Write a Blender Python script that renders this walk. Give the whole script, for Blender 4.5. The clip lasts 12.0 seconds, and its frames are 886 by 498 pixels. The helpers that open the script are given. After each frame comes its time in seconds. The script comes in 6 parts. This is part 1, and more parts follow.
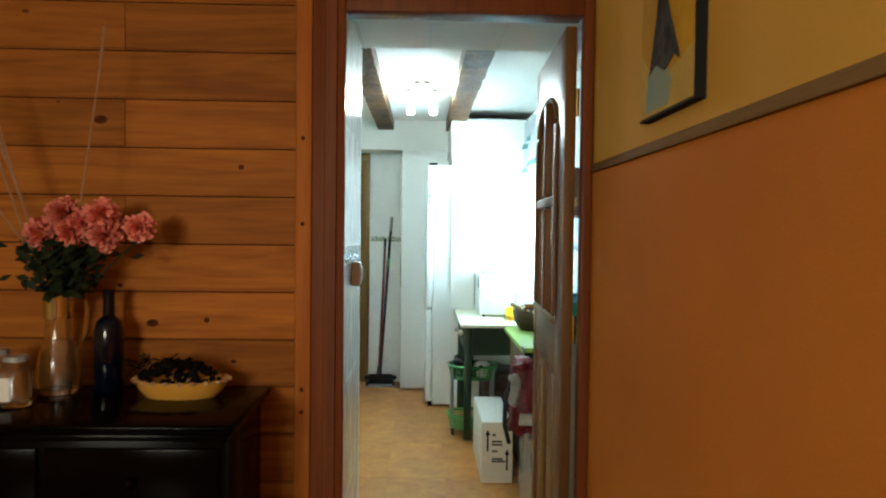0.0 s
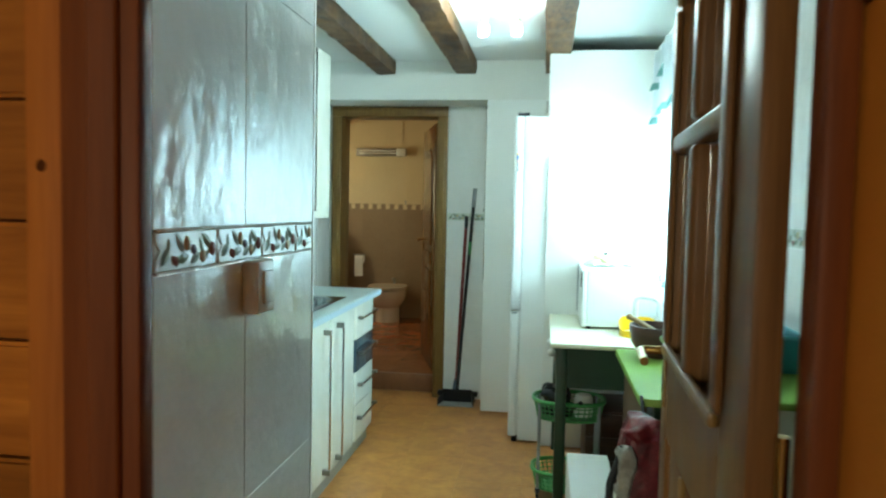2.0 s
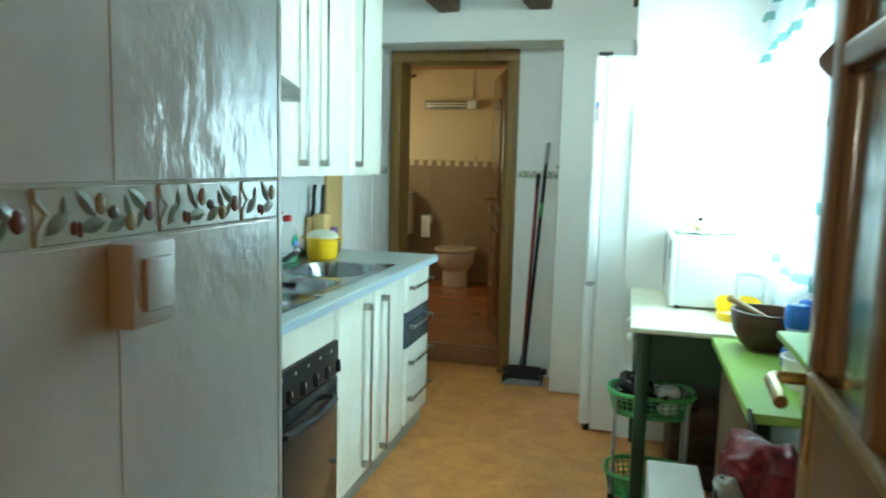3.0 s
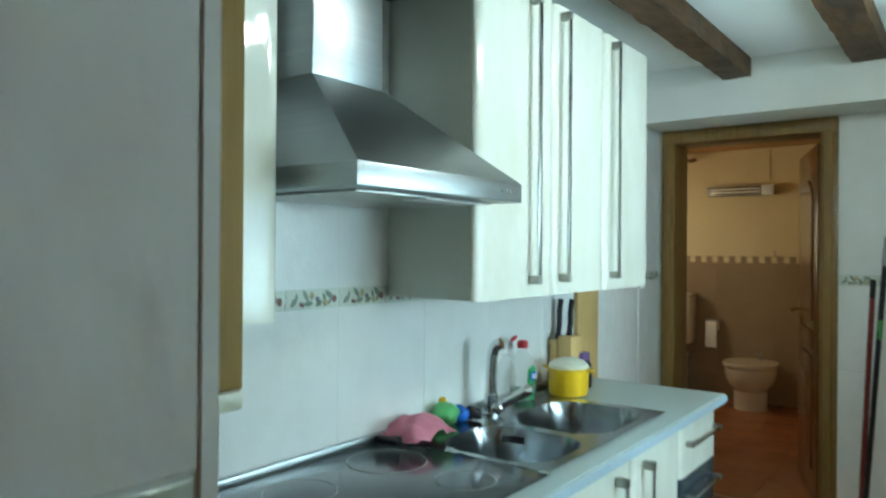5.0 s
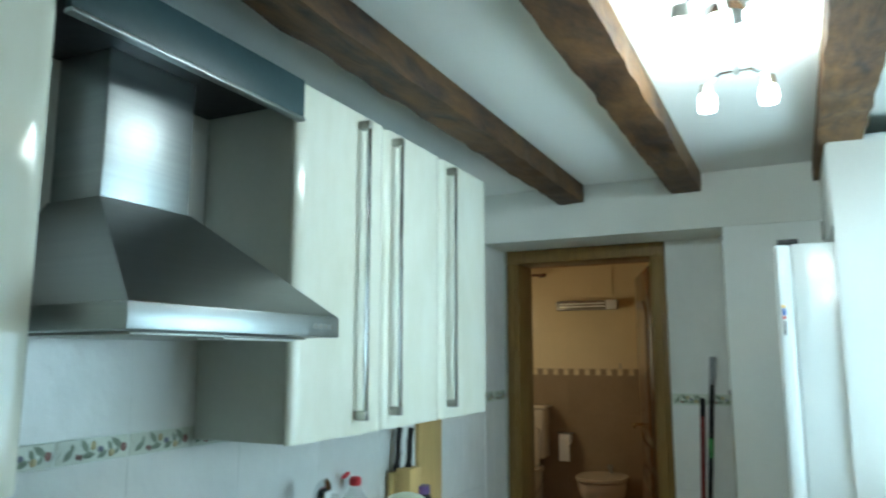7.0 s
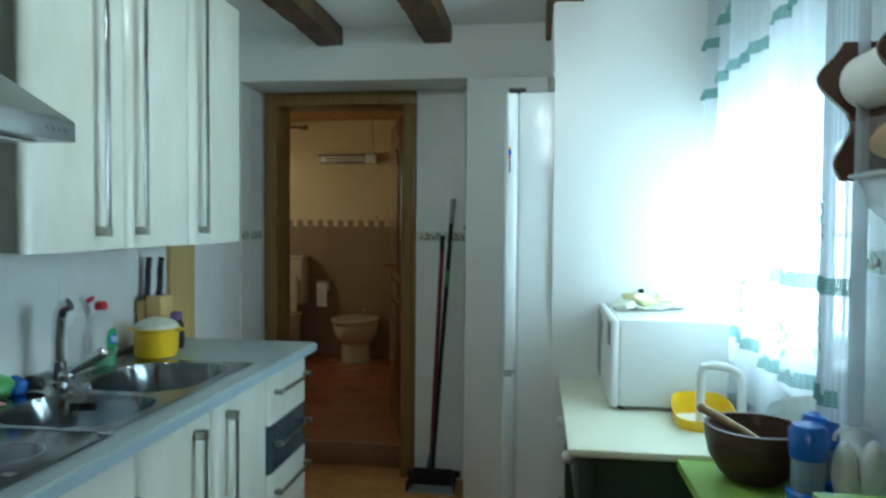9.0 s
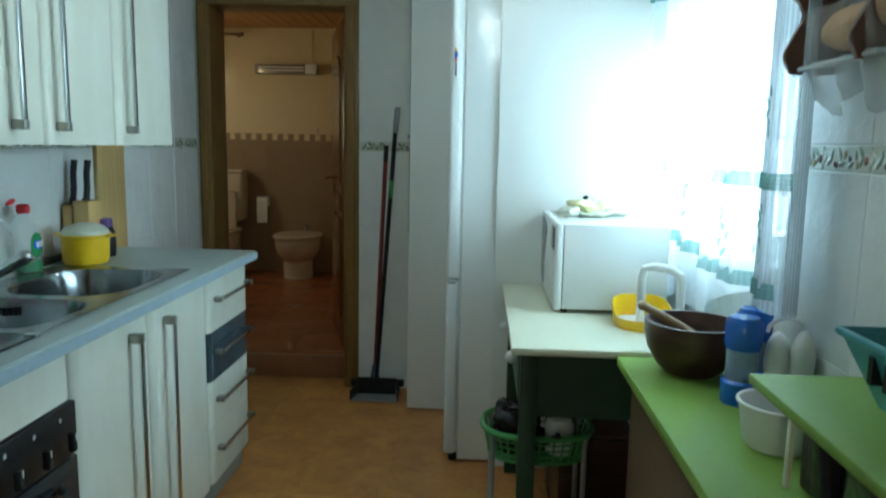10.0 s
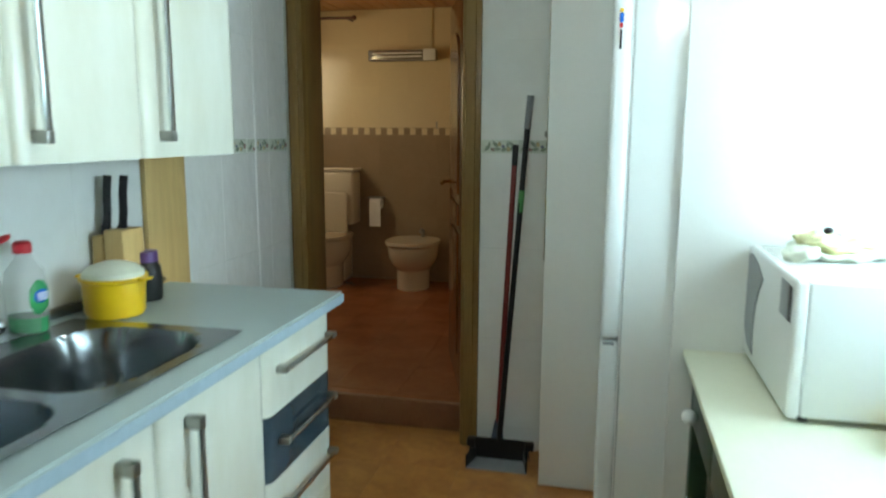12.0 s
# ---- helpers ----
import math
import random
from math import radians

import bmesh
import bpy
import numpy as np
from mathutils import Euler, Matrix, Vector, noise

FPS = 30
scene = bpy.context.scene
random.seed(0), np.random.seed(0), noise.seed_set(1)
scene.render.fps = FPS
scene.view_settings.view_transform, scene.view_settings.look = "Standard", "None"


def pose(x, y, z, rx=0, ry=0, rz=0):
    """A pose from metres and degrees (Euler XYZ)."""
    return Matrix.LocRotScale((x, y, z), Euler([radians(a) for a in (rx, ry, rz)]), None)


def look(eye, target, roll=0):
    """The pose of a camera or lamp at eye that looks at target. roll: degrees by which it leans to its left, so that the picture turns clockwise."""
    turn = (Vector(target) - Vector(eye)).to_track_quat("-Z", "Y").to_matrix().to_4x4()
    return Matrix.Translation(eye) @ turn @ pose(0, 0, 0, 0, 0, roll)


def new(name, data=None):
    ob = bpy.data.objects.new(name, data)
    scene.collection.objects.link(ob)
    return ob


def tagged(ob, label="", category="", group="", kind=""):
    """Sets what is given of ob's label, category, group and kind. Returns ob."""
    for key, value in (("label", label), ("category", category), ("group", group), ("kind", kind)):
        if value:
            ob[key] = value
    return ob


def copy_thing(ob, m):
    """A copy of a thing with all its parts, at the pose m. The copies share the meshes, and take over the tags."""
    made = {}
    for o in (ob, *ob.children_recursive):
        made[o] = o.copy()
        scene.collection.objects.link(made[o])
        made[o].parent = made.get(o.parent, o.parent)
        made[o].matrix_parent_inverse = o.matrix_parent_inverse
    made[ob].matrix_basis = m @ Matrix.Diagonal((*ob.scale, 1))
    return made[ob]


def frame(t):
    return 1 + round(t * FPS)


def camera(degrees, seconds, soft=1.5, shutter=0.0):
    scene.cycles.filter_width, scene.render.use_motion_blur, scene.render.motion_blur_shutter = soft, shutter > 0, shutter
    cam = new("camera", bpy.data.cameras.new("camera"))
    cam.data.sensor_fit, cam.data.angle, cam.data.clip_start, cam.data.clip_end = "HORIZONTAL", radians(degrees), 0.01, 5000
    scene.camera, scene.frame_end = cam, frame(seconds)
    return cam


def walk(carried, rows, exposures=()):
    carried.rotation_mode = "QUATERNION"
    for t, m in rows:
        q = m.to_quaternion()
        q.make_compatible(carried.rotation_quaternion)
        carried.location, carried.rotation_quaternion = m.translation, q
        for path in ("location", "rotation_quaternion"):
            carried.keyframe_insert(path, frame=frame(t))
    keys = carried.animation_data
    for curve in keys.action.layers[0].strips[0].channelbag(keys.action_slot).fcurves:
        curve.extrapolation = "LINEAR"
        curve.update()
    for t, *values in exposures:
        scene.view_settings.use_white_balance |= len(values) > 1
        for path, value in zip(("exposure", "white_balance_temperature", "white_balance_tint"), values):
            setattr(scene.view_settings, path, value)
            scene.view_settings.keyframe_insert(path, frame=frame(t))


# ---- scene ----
cam = camera(63.8, 12.0, 2.0, 0.5)
PATH = [
    (0, (0.638, 2.887, 1.421), (0.698, 4.885, 1.367), 0.7),
    (0.5, (0.747, 3.287, 1.432), (0.71, 5.286, 1.38), 1.1),
    (1, (0.772, 3.675, 1.421), (0.685, 5.672, 1.375), 1.5),
    (1.5, (0.819, 4.063, 1.414), (0.659, 6.056, 1.363), 0.9),
    (2, (0.869, 4.378, 1.393), (0.585, 6.355, 1.277), 1.2),
    (2.5, (0.876, 4.672, 1.386), (0.489, 6.626, 1.207), 1.2),
    (2.7, (0.882, 4.753, 1.383), (0.458, 6.697, 1.176), 1.2),
    (4.3, (0.745, 5.459, 1.389), (-0.227, 7.179, 1.077), -0.1),
    (4.5, (0.734, 5.505, 1.411), (-0.323, 7.195, 1.251), -0.1),
    (5, (0.68, 5.61, 1.463), (-0.516, 7.213, 1.464), 0.4),
    (5.5, (0.698, 5.686, 1.505), (-0.588, 7.208, 1.679), 0.5),
    (6, (0.693, 5.754, 1.541), (-0.601, 7.258, 1.796), 0.9),
    (6.5, (0.717, 5.773, 1.551), (-0.419, 7.394, 1.835), 0.9),
    (7, (0.732, 5.765, 1.541), (-0.143, 7.539, 1.837), 0.0),
    (7.2, (0.733, 5.754, 1.54), (-0.067, 7.565, 1.827), 0.0),
    (8.8, (0.814, 5.662, 1.416), (0.488, 7.636, 1.4), 0.2),
    (9, (0.817, 5.661, 1.406), (0.552, 7.642, 1.332), 0.5),
    (9.5, (0.813, 5.673, 1.383), (0.673, 7.659, 1.19), 0.8),
    (10, (0.809, 5.701, 1.339), (0.707, 7.677, 1.052), 1.1),
    (10.5, (0.781, 5.79, 1.314), (0.647, 7.744, 0.909), 1.1),
    (11, (0.774, 5.997, 1.336), (0.481, 7.931, 0.917), 0.1),
    (11.5, (0.751, 6.234, 1.344), (0.303, 8.144, 0.958), 0.0),
    (12, (0.679, 6.522, 1.386), (0.236, 8.446, 1.062), 0.3),
]
EXPOSURES = [
    (0.0, 0.54, 6500, 10), (0.5, 0.58, 6500, 10), (1.0, 0.44, 6480, 6), (2.0, 0.32, 6380, 0), (2.7, 0.3, 6380, 1), (4.3, 0.2, 6580, 5),
    (5.0, -0.08, 6500, 9), (5.5, -0.24, 6500, 9), (6.0, -0.42, 6450, 9), (7.0, -0.5, 6400, 10), (8.8, -0.95, 6200, 10), (9.5, -0.88, 6250, 10),
    (10.0, -0.88, 6300, 10), (10.5, -0.34, 6600, 11), (11.0, -0.16, 6700, 12), (12.0, -0.22, 6900, 14),
]
walk(cam, [(t, look(eye, target, roll)) for t, eye, target, roll in PATH], EXPOSURES)

# ---- world and large lights ----
world = bpy.data.worlds.new("sky")
scene.world = world
world.use_nodes = True
wn = world.node_tree.nodes
sky = wn.new("ShaderNodeTexSky")
sky.sky_type, sky.sun_disc = "NISHITA", False
sky.sun_elevation, sky.sun_rotation = radians(68), radians(195)
world.node_tree.links.new(sky.outputs[0], wn["Background"].inputs[0])
wn["Background"].inputs[1].default_value = 0.12


def area_lamp(name, eye, target, w, h, power, color):
    data = bpy.data.lights.new(name, "AREA")
    data.shape, data.size, data.size_y, data.energy, data.color = "RECTANGLE", w, h, power, color
    ob = new(name, data)
    ob.matrix_world = look(eye, target)
    return ob


def point_lamp(name, place, power, color, radius=0.04):
    data = bpy.data.lights.new(name, "POINT")
    data.energy, data.color, data.shadow_soft_size = power, color, radius
    ob = new(name, data)
    ob.location = place
    return ob


sun_data = bpy.data.lights.new("sun", "SUN")
sun_data.energy, sun_data.angle, sun_data.color = 1.0, radians(12), (1, 0.95, 0.88)
new("sun", sun_data).matrix_world = look((0, 0, 0), (0.10, -0.35, -0.93))

area_lamp("window_daylight", (1.715, 8.0, 1.36), (0.0, 8.0, 1.15), 0.90, 0.58, 112, (0.62, 0.89, 1.0))
area_lamp("hall_daylight", (-0.85, 0.42, 1.72), (-0.2, 3.5, 1.75), 1.0, 0.85, 48, (1.0, 0.93, 0.70))
area_lamp("bathroom_daylight", (-2.12, 11.3, 1.75), (-0.6, 11.5, 1.2), 0.6, 0.7, 10.0, (1.0, 0.88, 0.58))
for lamp_y in (7.33, 7.75):
    for lamp_x in (0.56, 0.70):
        point_lamp("ceiling_bulb", (lamp_x, lamp_y, 2.265), 8.0, (0.78, 0.98, 1.0), 0.04)


# ---- materials ----
def mat(name, c1, c2=None, rough=0.5, metal=0.0, scale=6.0, stretch=(1, 1, 1), bump=0.1, fine=60.0, rand=0.0,
        coat=0.0, trans=0.0, contrast=0.35, spec=0.5, ring=0.0, wave=""):
    """A surface of two colours mixed by a coarse and a fine noise, with bump and uneven gloss."""
    m = bpy.data.materials.new(name)
    m.use_nodes = True
    nt = m.node_tree
    b = nt.nodes["Principled BSDF"]
    c2 = c2 or tuple(v * 0.82 for v in c1)
    tc = nt.nodes.new("ShaderNodeTexCoord")
    mp = nt.nodes.new("ShaderNodeMapping")
    mp.inputs["Scale"].default_value = stretch
    nt.links.new(tc.outputs["Object"], mp.inputs["Vector"])
    info = nt.nodes.new("ShaderNodeObjectInfo")
    sc = nt.nodes.new("ShaderNodeMath")
    sc.operation = "MULTIPLY"
    sc.inputs[1].default_value = 37.0 if rand else 0.0
    nt.links.new(info.outputs["Random"], sc.inputs[0])
    nt.links.new(sc.outputs[0], mp.inputs["Location"])
    n1 = nt.nodes.new("ShaderNodeTexNoise")
    n1.inputs["Detail"].default_value = 5.0
    if wave:
        n1 = nt.nodes.new("ShaderNodeTexWave")
        n1.wave_type, n1.bands_direction, n1.wave_profile = "BANDS", wave, "SAW"
        n1.inputs["Detail"].default_value, n1.inputs["Detail Scale"].default_value = 3.0, 0.8
    n1.inputs["Scale"].default_value, n1.inputs["Distortion"].default_value = scale, ring
    n2 = nt.nodes.new("ShaderNodeTexNoise")
    n2.inputs["Scale"].default_value, n2.inputs["Detail"].default_value = fine, 3.0
    for n in (n1, n2):
        nt.links.new(mp.outputs[0], n.inputs["Vector"])
    mx = nt.nodes.new("ShaderNodeMix")
    mx.data_type = "FLOAT"
    mx.inputs[0].default_value = 0.3
    nt.links.new(n1.outputs["Fac"], mx.inputs[2])
    nt.links.new(n2.outputs["Fac"], mx.inputs[3])
    rp = nt.nodes.new("ShaderNodeValToRGB")
    rp.color_ramp.elements[0].position, rp.color_ramp.elements[1].position = 0.5 - contrast / 2, 0.5 + contrast / 2
    rp.color_ramp.elements[0].color, rp.color_ramp.elements[1].color = (*c2, 1), (*c1, 1)
    nt.links.new(mx.outputs[0], rp.inputs[0])
    col = rp.outputs[0]
    if rand:
        hs = nt.nodes.new("ShaderNodeHueSaturation")
        mr = nt.nodes.new("ShaderNodeMapRange")
        mr.inputs[3].default_value, mr.inputs[4].default_value = 1 - rand, 1 + rand
        nt.links.new(info.outputs["Random"], mr.inputs[0])
        nt.links.new(mr.outputs[0], hs.inputs["Value"])
        nt.links.new(col, hs.inputs["Color"])
        col = hs.outputs[0]
    nt.links.new(col, b.inputs["Base Color"])
    rr = nt.nodes.new("ShaderNodeMapRange")
    rr.inputs[3].default_value, rr.inputs[4].default_value = (max(rough - 0.08, 0.02), min(rough + 0.1, 0.26)) if rough < 0.27 else (max(rough - 0.08, 0.29), min(rough + 0.1, 1))
    nt.links.new(n1.outputs["Fac"], rr.inputs[0])
    nt.links.new(rr.outputs[0], b.inputs["Roughness"])
    b.inputs["Metallic"].default_value = metal
    b.inputs["Coat Weight"].default_value = coat
    b.inputs["Coat Roughness"].default_value = 0.08
    b.inputs["Transmission Weight"].default_value = trans
    b.inputs["Specular IOR Level"].default_value = spec
    if bump:
        bp = nt.nodes.new("ShaderNodeBump")
        bp.inputs["Strength"].default_value, bp.inputs["Distance"].default_value = bump, 0.01
        nt.links.new(mx.outputs[0], bp.inputs["Height"])
        nt.links.new(bp.outputs[0], b.inputs["Normal"])
    return m


def glow(name, color, strength):
    m = bpy.data.materials.new(name)
    m.use_nodes = True
    b = m.node_tree.nodes["Principled BSDF"]
    b.inputs["Base Color"].default_value = (*color, 1)
    b.inputs["Emission Color"].default_value = (*color, 1)
    b.inputs["Emission Strength"].default_value = strength
    return m


def fabric(name, color, see, light, mesh=0):
    """Sheer cloth: diffuse and translucent, with gaps between its threads."""
    m = bpy.data.materials.new(name)
    m.use_nodes = True
    nt = m.node_tree
    out = nt.nodes["Material Output"]
    nt.nodes.remove(nt.nodes["Principled BSDF"])
    d, t, p = (nt.nodes.new("ShaderNodeBsdf" + k) for k in ("Diffuse", "Translucent", "Transparent"))
    tc = nt.nodes.new("ShaderNodeTexCoord")
    n = nt.nodes.new("ShaderNodeTexNoise")
    n.inputs["Scale"].default_value, n.inputs["Detail"].default_value = 30, 4
    nt.links.new(tc.outputs["Object"], n.inputs["Vector"])
    rp = nt.nodes.new("ShaderNodeValToRGB")
    rp.color_ramp.elements[0].color = (*(v * 0.85 for v in color), 1)
    rp.color_ramp.elements[1].color = (*color, 1)
    nt.links.new(n.outputs["Fac"], rp.inputs[0])
    for s in (d, t):
        nt.links.new(rp.outputs[0], s.inputs["Color"])
    a, b = nt.nodes.new("ShaderNodeMixShader"), nt.nodes.new("ShaderNodeMixShader")
    a.inputs[0].default_value, b.inputs[0].default_value = light, see
    nt.links.new(d.outputs[0], a.inputs[1])
    nt.links.new(t.outputs[0], a.inputs[2])
    nt.links.new(a.outputs[0], b.inputs[1])
    nt.links.new(p.outputs[0], b.inputs[2])
    if mesh:
        ch = nt.nodes.new("ShaderNodeTexChecker")
        ch.inputs["Scale"].default_value = mesh
        rot = nt.nodes.new("ShaderNodeMapping")
        rot.inputs["Rotation"].default_value = (radians(45), 0, 0)
        rot.inputs["Scale"].default_value = (0.0, 1, 1)
        nt.links.new(tc.outputs["Object"], rot.inputs["Vector"])
        nt.links.new(rot.outputs[0], ch.inputs["Vector"])
        mr = nt.nodes.new("ShaderNodeMapRange")
        mr.inputs[3].default_value, mr.inputs[4].default_value = see, 0.4
        nt.links.new(ch.outputs["Fac"], mr.inputs[0])
        nt.links.new(mr.outputs[0], b.inputs[0])
    nt.links.new(b.outputs[0], out.inputs["Surface"])
    return m


PINE = mat("pine_boards", (0.50, 0.172, 0.025), (0.20, 0.056, 0.008), 0.55, 0, 2.0, (0.45, 6, 6), 0.04, 14, 0.25, 0.0, contrast=0.5, spec=0.1, ring=2.2)
PINE_V = mat("pine_upright", (0.48, 0.155, 0.030), (0.30, 0.085, 0.014), 0.55, 0, 2.2, (7, 7, 0.35), 0.1, 22, 0.05, 0.0, spec=0.12, ring=1.2)
# Board colour lowered to carry the shade below the counter and table.
SHADED_BOARD = mat("shaded_chipboard", (0.15, 0.088, 0.040), (0.11, 0.064, 0.028), 0.7, 0, 30, bump=0.1)
KNOT = mat("pine_knot", (0.13, 0.036, 0.009), (0.05, 0.014, 0.004), 0.7, 0, 60, bump=0.1, spec=0.05)
FRAME_RED = mat("stained_frame", (0.22, 0.060, 0.016), (0.13, 0.033, 0.009), 0.5, 0, 3, (9, 9, 0.4), 0.1, 30, 0.03, 0.0, spec=0.18)
ORANGE = mat("orange_plaster", (0.57, 0.200, 0.030), (0.48, 0.165, 0.024), 0.85, 0, 1.5, bump=0.25, fine=170, spec=0.08)
OCHRE = mat("ochre_plaster", (0.64, 0.37, 0.07), (0.58, 0.325, 0.060), 0.85, 0, 1.5, bump=0.25, fine=170, spec=0.08)
RAIL = mat("greyed_rail", (0.27, 0.165, 0.07), (0.19, 0.11, 0.045), 0.8, 0, 5, (1, 0.2, 6), 0.1, 50, spec=0.02)
DARK_WOOD = mat("dark_polished_wood", (0.0035, 0.0018, 0.0014), (0.002, 0.001, 0.0008), 0.14, 0, 3, (0.4, 4, 4), 0.015, 30, 0, 0.0, spec=0.05)
WALNUT = mat("brown_door_wood", (0.21, 0.100, 0.036), (0.105, 0.045, 0.017), 0.36, 0, 3, (8, 8, 0.35), 0.03, 26, 0.03, 0.0, spec=0.16)
GOLD_WOOD = mat("golden_oak", (0.26, 0.15, 0.042), (0.16, 0.085, 0.022), 0.4, 0, 3, (8, 8, 0.4), 0.05, 30, 0.03, 0.1, spec=0.3)
VARNISH = mat("red_brown_varnish", (0.25, 0.105, 0.030), (0.13, 0.048, 0.014), 0.22, 0, 3, (8, 8, 0.4), 0.04, 28, 0.03, 0.2, spec=0.5)
BOARD_WOOD = mat("beech_board", (0.62, 0.42, 0.17), (0.50, 0.32, 0.12), 0.55, 0, 4, (9, 9, 0.5), 0.08, 40)
BEAM = mat("rough_beam", (0.155, 0.074, 0.024), (0.020, 0.007, 0.004), 0.6, 0, 4.5, (2.2, 0.7, 2.2), 0.9, 22, 0.25, contrast=0.30, spec=0.35, ring=1.0)
WHITE_WALL = mat("white_plaster", (0.78, 0.79, 0.74), (0.72, 0.73, 0.68), 0.8, 0, 1.2, bump=0.15, fine=140)
CEIL = mat("ceiling_paint", (0.80, 0.81, 0.78), (0.75, 0.76, 0.73), 0.85, 0, 1.0, bump=0.12, fine=120)
CREAM_WALL = mat("cream_plaster", (0.74, 0.64, 0.42), (0.68, 0.58, 0.37), 0.6, 0, 1.2, bump=0.1, fine=120)
TILE = mat("white_glazed_tile", (0.81, 0.825, 0.805), (0.77, 0.785, 0.76), 0.10, 0, 9, (1, 1, 0.75), 0.6, 18, 0.012, spec=0.55)
GROUT = mat("grout", (0.71, 0.76, 0.72), (0.67, 0.72, 0.68), 0.8, 0, 20)
BORDER = mat("border_tile", (0.64, 0.69, 0.60), (0.57, 0.62, 0.54), 0.2, 0, 8, rand=0.03)
LEAF_GREEN = mat("painted_leaf", (0.31, 0.37, 0.29), (0.20, 0.25, 0.19), 0.14, 0, 40)
FRUIT_RED = mat("painted_cherry", (0.30, 0.17, 0.15), (0.23, 0.12, 0.11), 0.22, 0, 40)
FRUIT_YELLOW = mat("painted_pear", (0.52, 0.47, 0.28), (0.46, 0.38, 0.22), 0.22, 0, 30)
FRUIT_BLUE = mat("painted_berry", (0.23, 0.25, 0.31), None, 0.22, 0, 30)
FLOOR = mat("ochre_floor_tile", (0.67, 0.325, 0.095), (0.37, 0.128, 0.031), 0.33, 0, 7.5, bump=0.015, fine=30, rand=0.05, spec=0.45, contrast=0.5, ring=0.6)
FLOOR_GROUT = mat("floor_grout", (0.40, 0.21, 0.066), None, 0.6, 0, 30)
# Unseen floor; dark brown is picked to limit bounce onto walls and kitchen.
HALL_FLOOR = mat("low_bounce_floor", (0.10, 0.042, 0.020), (0.06, 0.024, 0.012), 0.35, 0, 4, (0.6, 5, 1), 0.05, 24)
BATH_GROUT = mat("bath_grout", (0.34, 0.255, 0.17), (0.31, 0.23, 0.15), 0.6, 0, 20)
TERRA = mat("terracotta_tile", (0.40, 0.15, 0.06), (0.27, 0.085, 0.032), 0.22, 0, 4, bump=0.05, fine=26, rand=0.08)
BATH_TILE = mat("taupe_bath_tile", (0.36, 0.27, 0.18), (0.31, 0.23, 0.15), 0.2, 0, 3, bump=0.04, fine=30, rand=0.03)
BATH_CREAM = mat("cream_bath_tile", (0.76, 0.64, 0.40), (0.72, 0.60, 0.37), 0.22, 0, 3, bump=0.04, fine=30, rand=0.02)
CABINET = mat("pearl_lacquer_door", (0.83, 0.85, 0.76), (0.75, 0.755, 0.64), 0.04, 0, 3.0, (3, 3, 1.2), 0.003, 9, 0.02, 0.0, spec=0.6)
CARCASS = mat("cabinet_carcass", (0.62, 0.63, 0.56), (0.56, 0.57, 0.50), 0.4, 0, 2, bump=0.02)
EDGE_GREY = mat("grey_edging", (0.33, 0.35, 0.31), None, 0.4, 0, 5)
STEEL = mat("brushed_steel", (0.38, 0.41, 0.41), (0.33, 0.355, 0.36), 0.33, 1.0, 3, (0.6, 0.6, 30), 0.004, 60)
STEEL_SINK = mat("sink_steel", (0.33, 0.35, 0.36), (0.27, 0.29, 0.30), 0.24, 1.0, 4, (1, 30, 1), 0.005, 60)
CHROME = mat("chrome", (0.75, 0.77, 0.78), None, 0.08, 1.0, 20, bump=0)
NICKEL = mat("satin_nickel", (0.40, 0.40, 0.37), None, 0.32, 1.0, 20, bump=0.02)
BRASS = mat("brass", (0.62, 0.42, 0.14), None, 0.2, 1.0, 20, bump=0.02)
COUNTER = mat("grey_green_laminate", (0.38, 0.46, 0.45), (0.35, 0.425, 0.415), 0.3, 0, 90, bump=0.006, fine=260, contrast=0.6)
EDGE_BLUE = mat("blue_grey_edging", (0.36, 0.47, 0.54), (0.32, 0.425, 0.49), 0.35, 0, 30, bump=0.01)
KNOB = mat("smoked_knob", (0.06, 0.065, 0.07), (0.04, 0.045, 0.05), 0.16, 0.3, 20, bump=0, spec=0.8)
HONEY_WOOD = mat("honey_wood", (0.40, 0.25, 0.06), (0.30, 0.18, 0.04), 0.5, 0, 3, (8, 8, 0.4), 0.05, 30, 0.03, spec=0.3)
HOB = mat("black_glass_hob", (0.03, 0.033, 0.036), (0.024, 0.027, 0.03), 0.16, 0, 6, bump=0, spec=0.7)
BLACK = mat("black_plastic", (0.014, 0.014, 0.016), (0.009, 0.009, 0.010), 0.38, 0, 20, spec=0.3)
DARK_TEAL = mat("dark_teal_board", (0.035, 0.075, 0.085), (0.025, 0.055, 0.062), 0.4, 0, 4)
SLATE = mat("dark_slate_drawer", (0.045, 0.075, 0.10), (0.035, 0.06, 0.08), 0.25, 0, 5, coat=0.3)
ENAMEL = mat("white_enamel", (0.84, 0.88, 0.87), (0.81, 0.85, 0.84), 0.22, 0, 3, bump=0.02, coat=0.2)
MELAMINE = mat("white_melamine", (0.82, 0.84, 0.81), (0.78, 0.80, 0.77), 0.32, 0, 2, bump=0.02)
CREAM_TOP = mat("cream_table_top", (0.78, 0.79, 0.62), (0.72, 0.73, 0.56), 0.3, 0, 3, bump=0.03)
GREEN_TOP = mat("lime_green_top", (0.25, 0.42, 0.075), (0.205, 0.35, 0.060), 0.5, 0, 4, bump=0.04, fine=90, spec=0.3)
SHAKER = mat("shaker_wall", (0.45, 0.62, 0.80), None, 0.15, 0, 9, bump=0, trans=0.55)
DARK_GREEN = mat("dark_green_paint", (0.010, 0.046, 0.022), (0.007, 0.034, 0.016), 0.38, 0, 5, (1, 1, 1), 0.1)
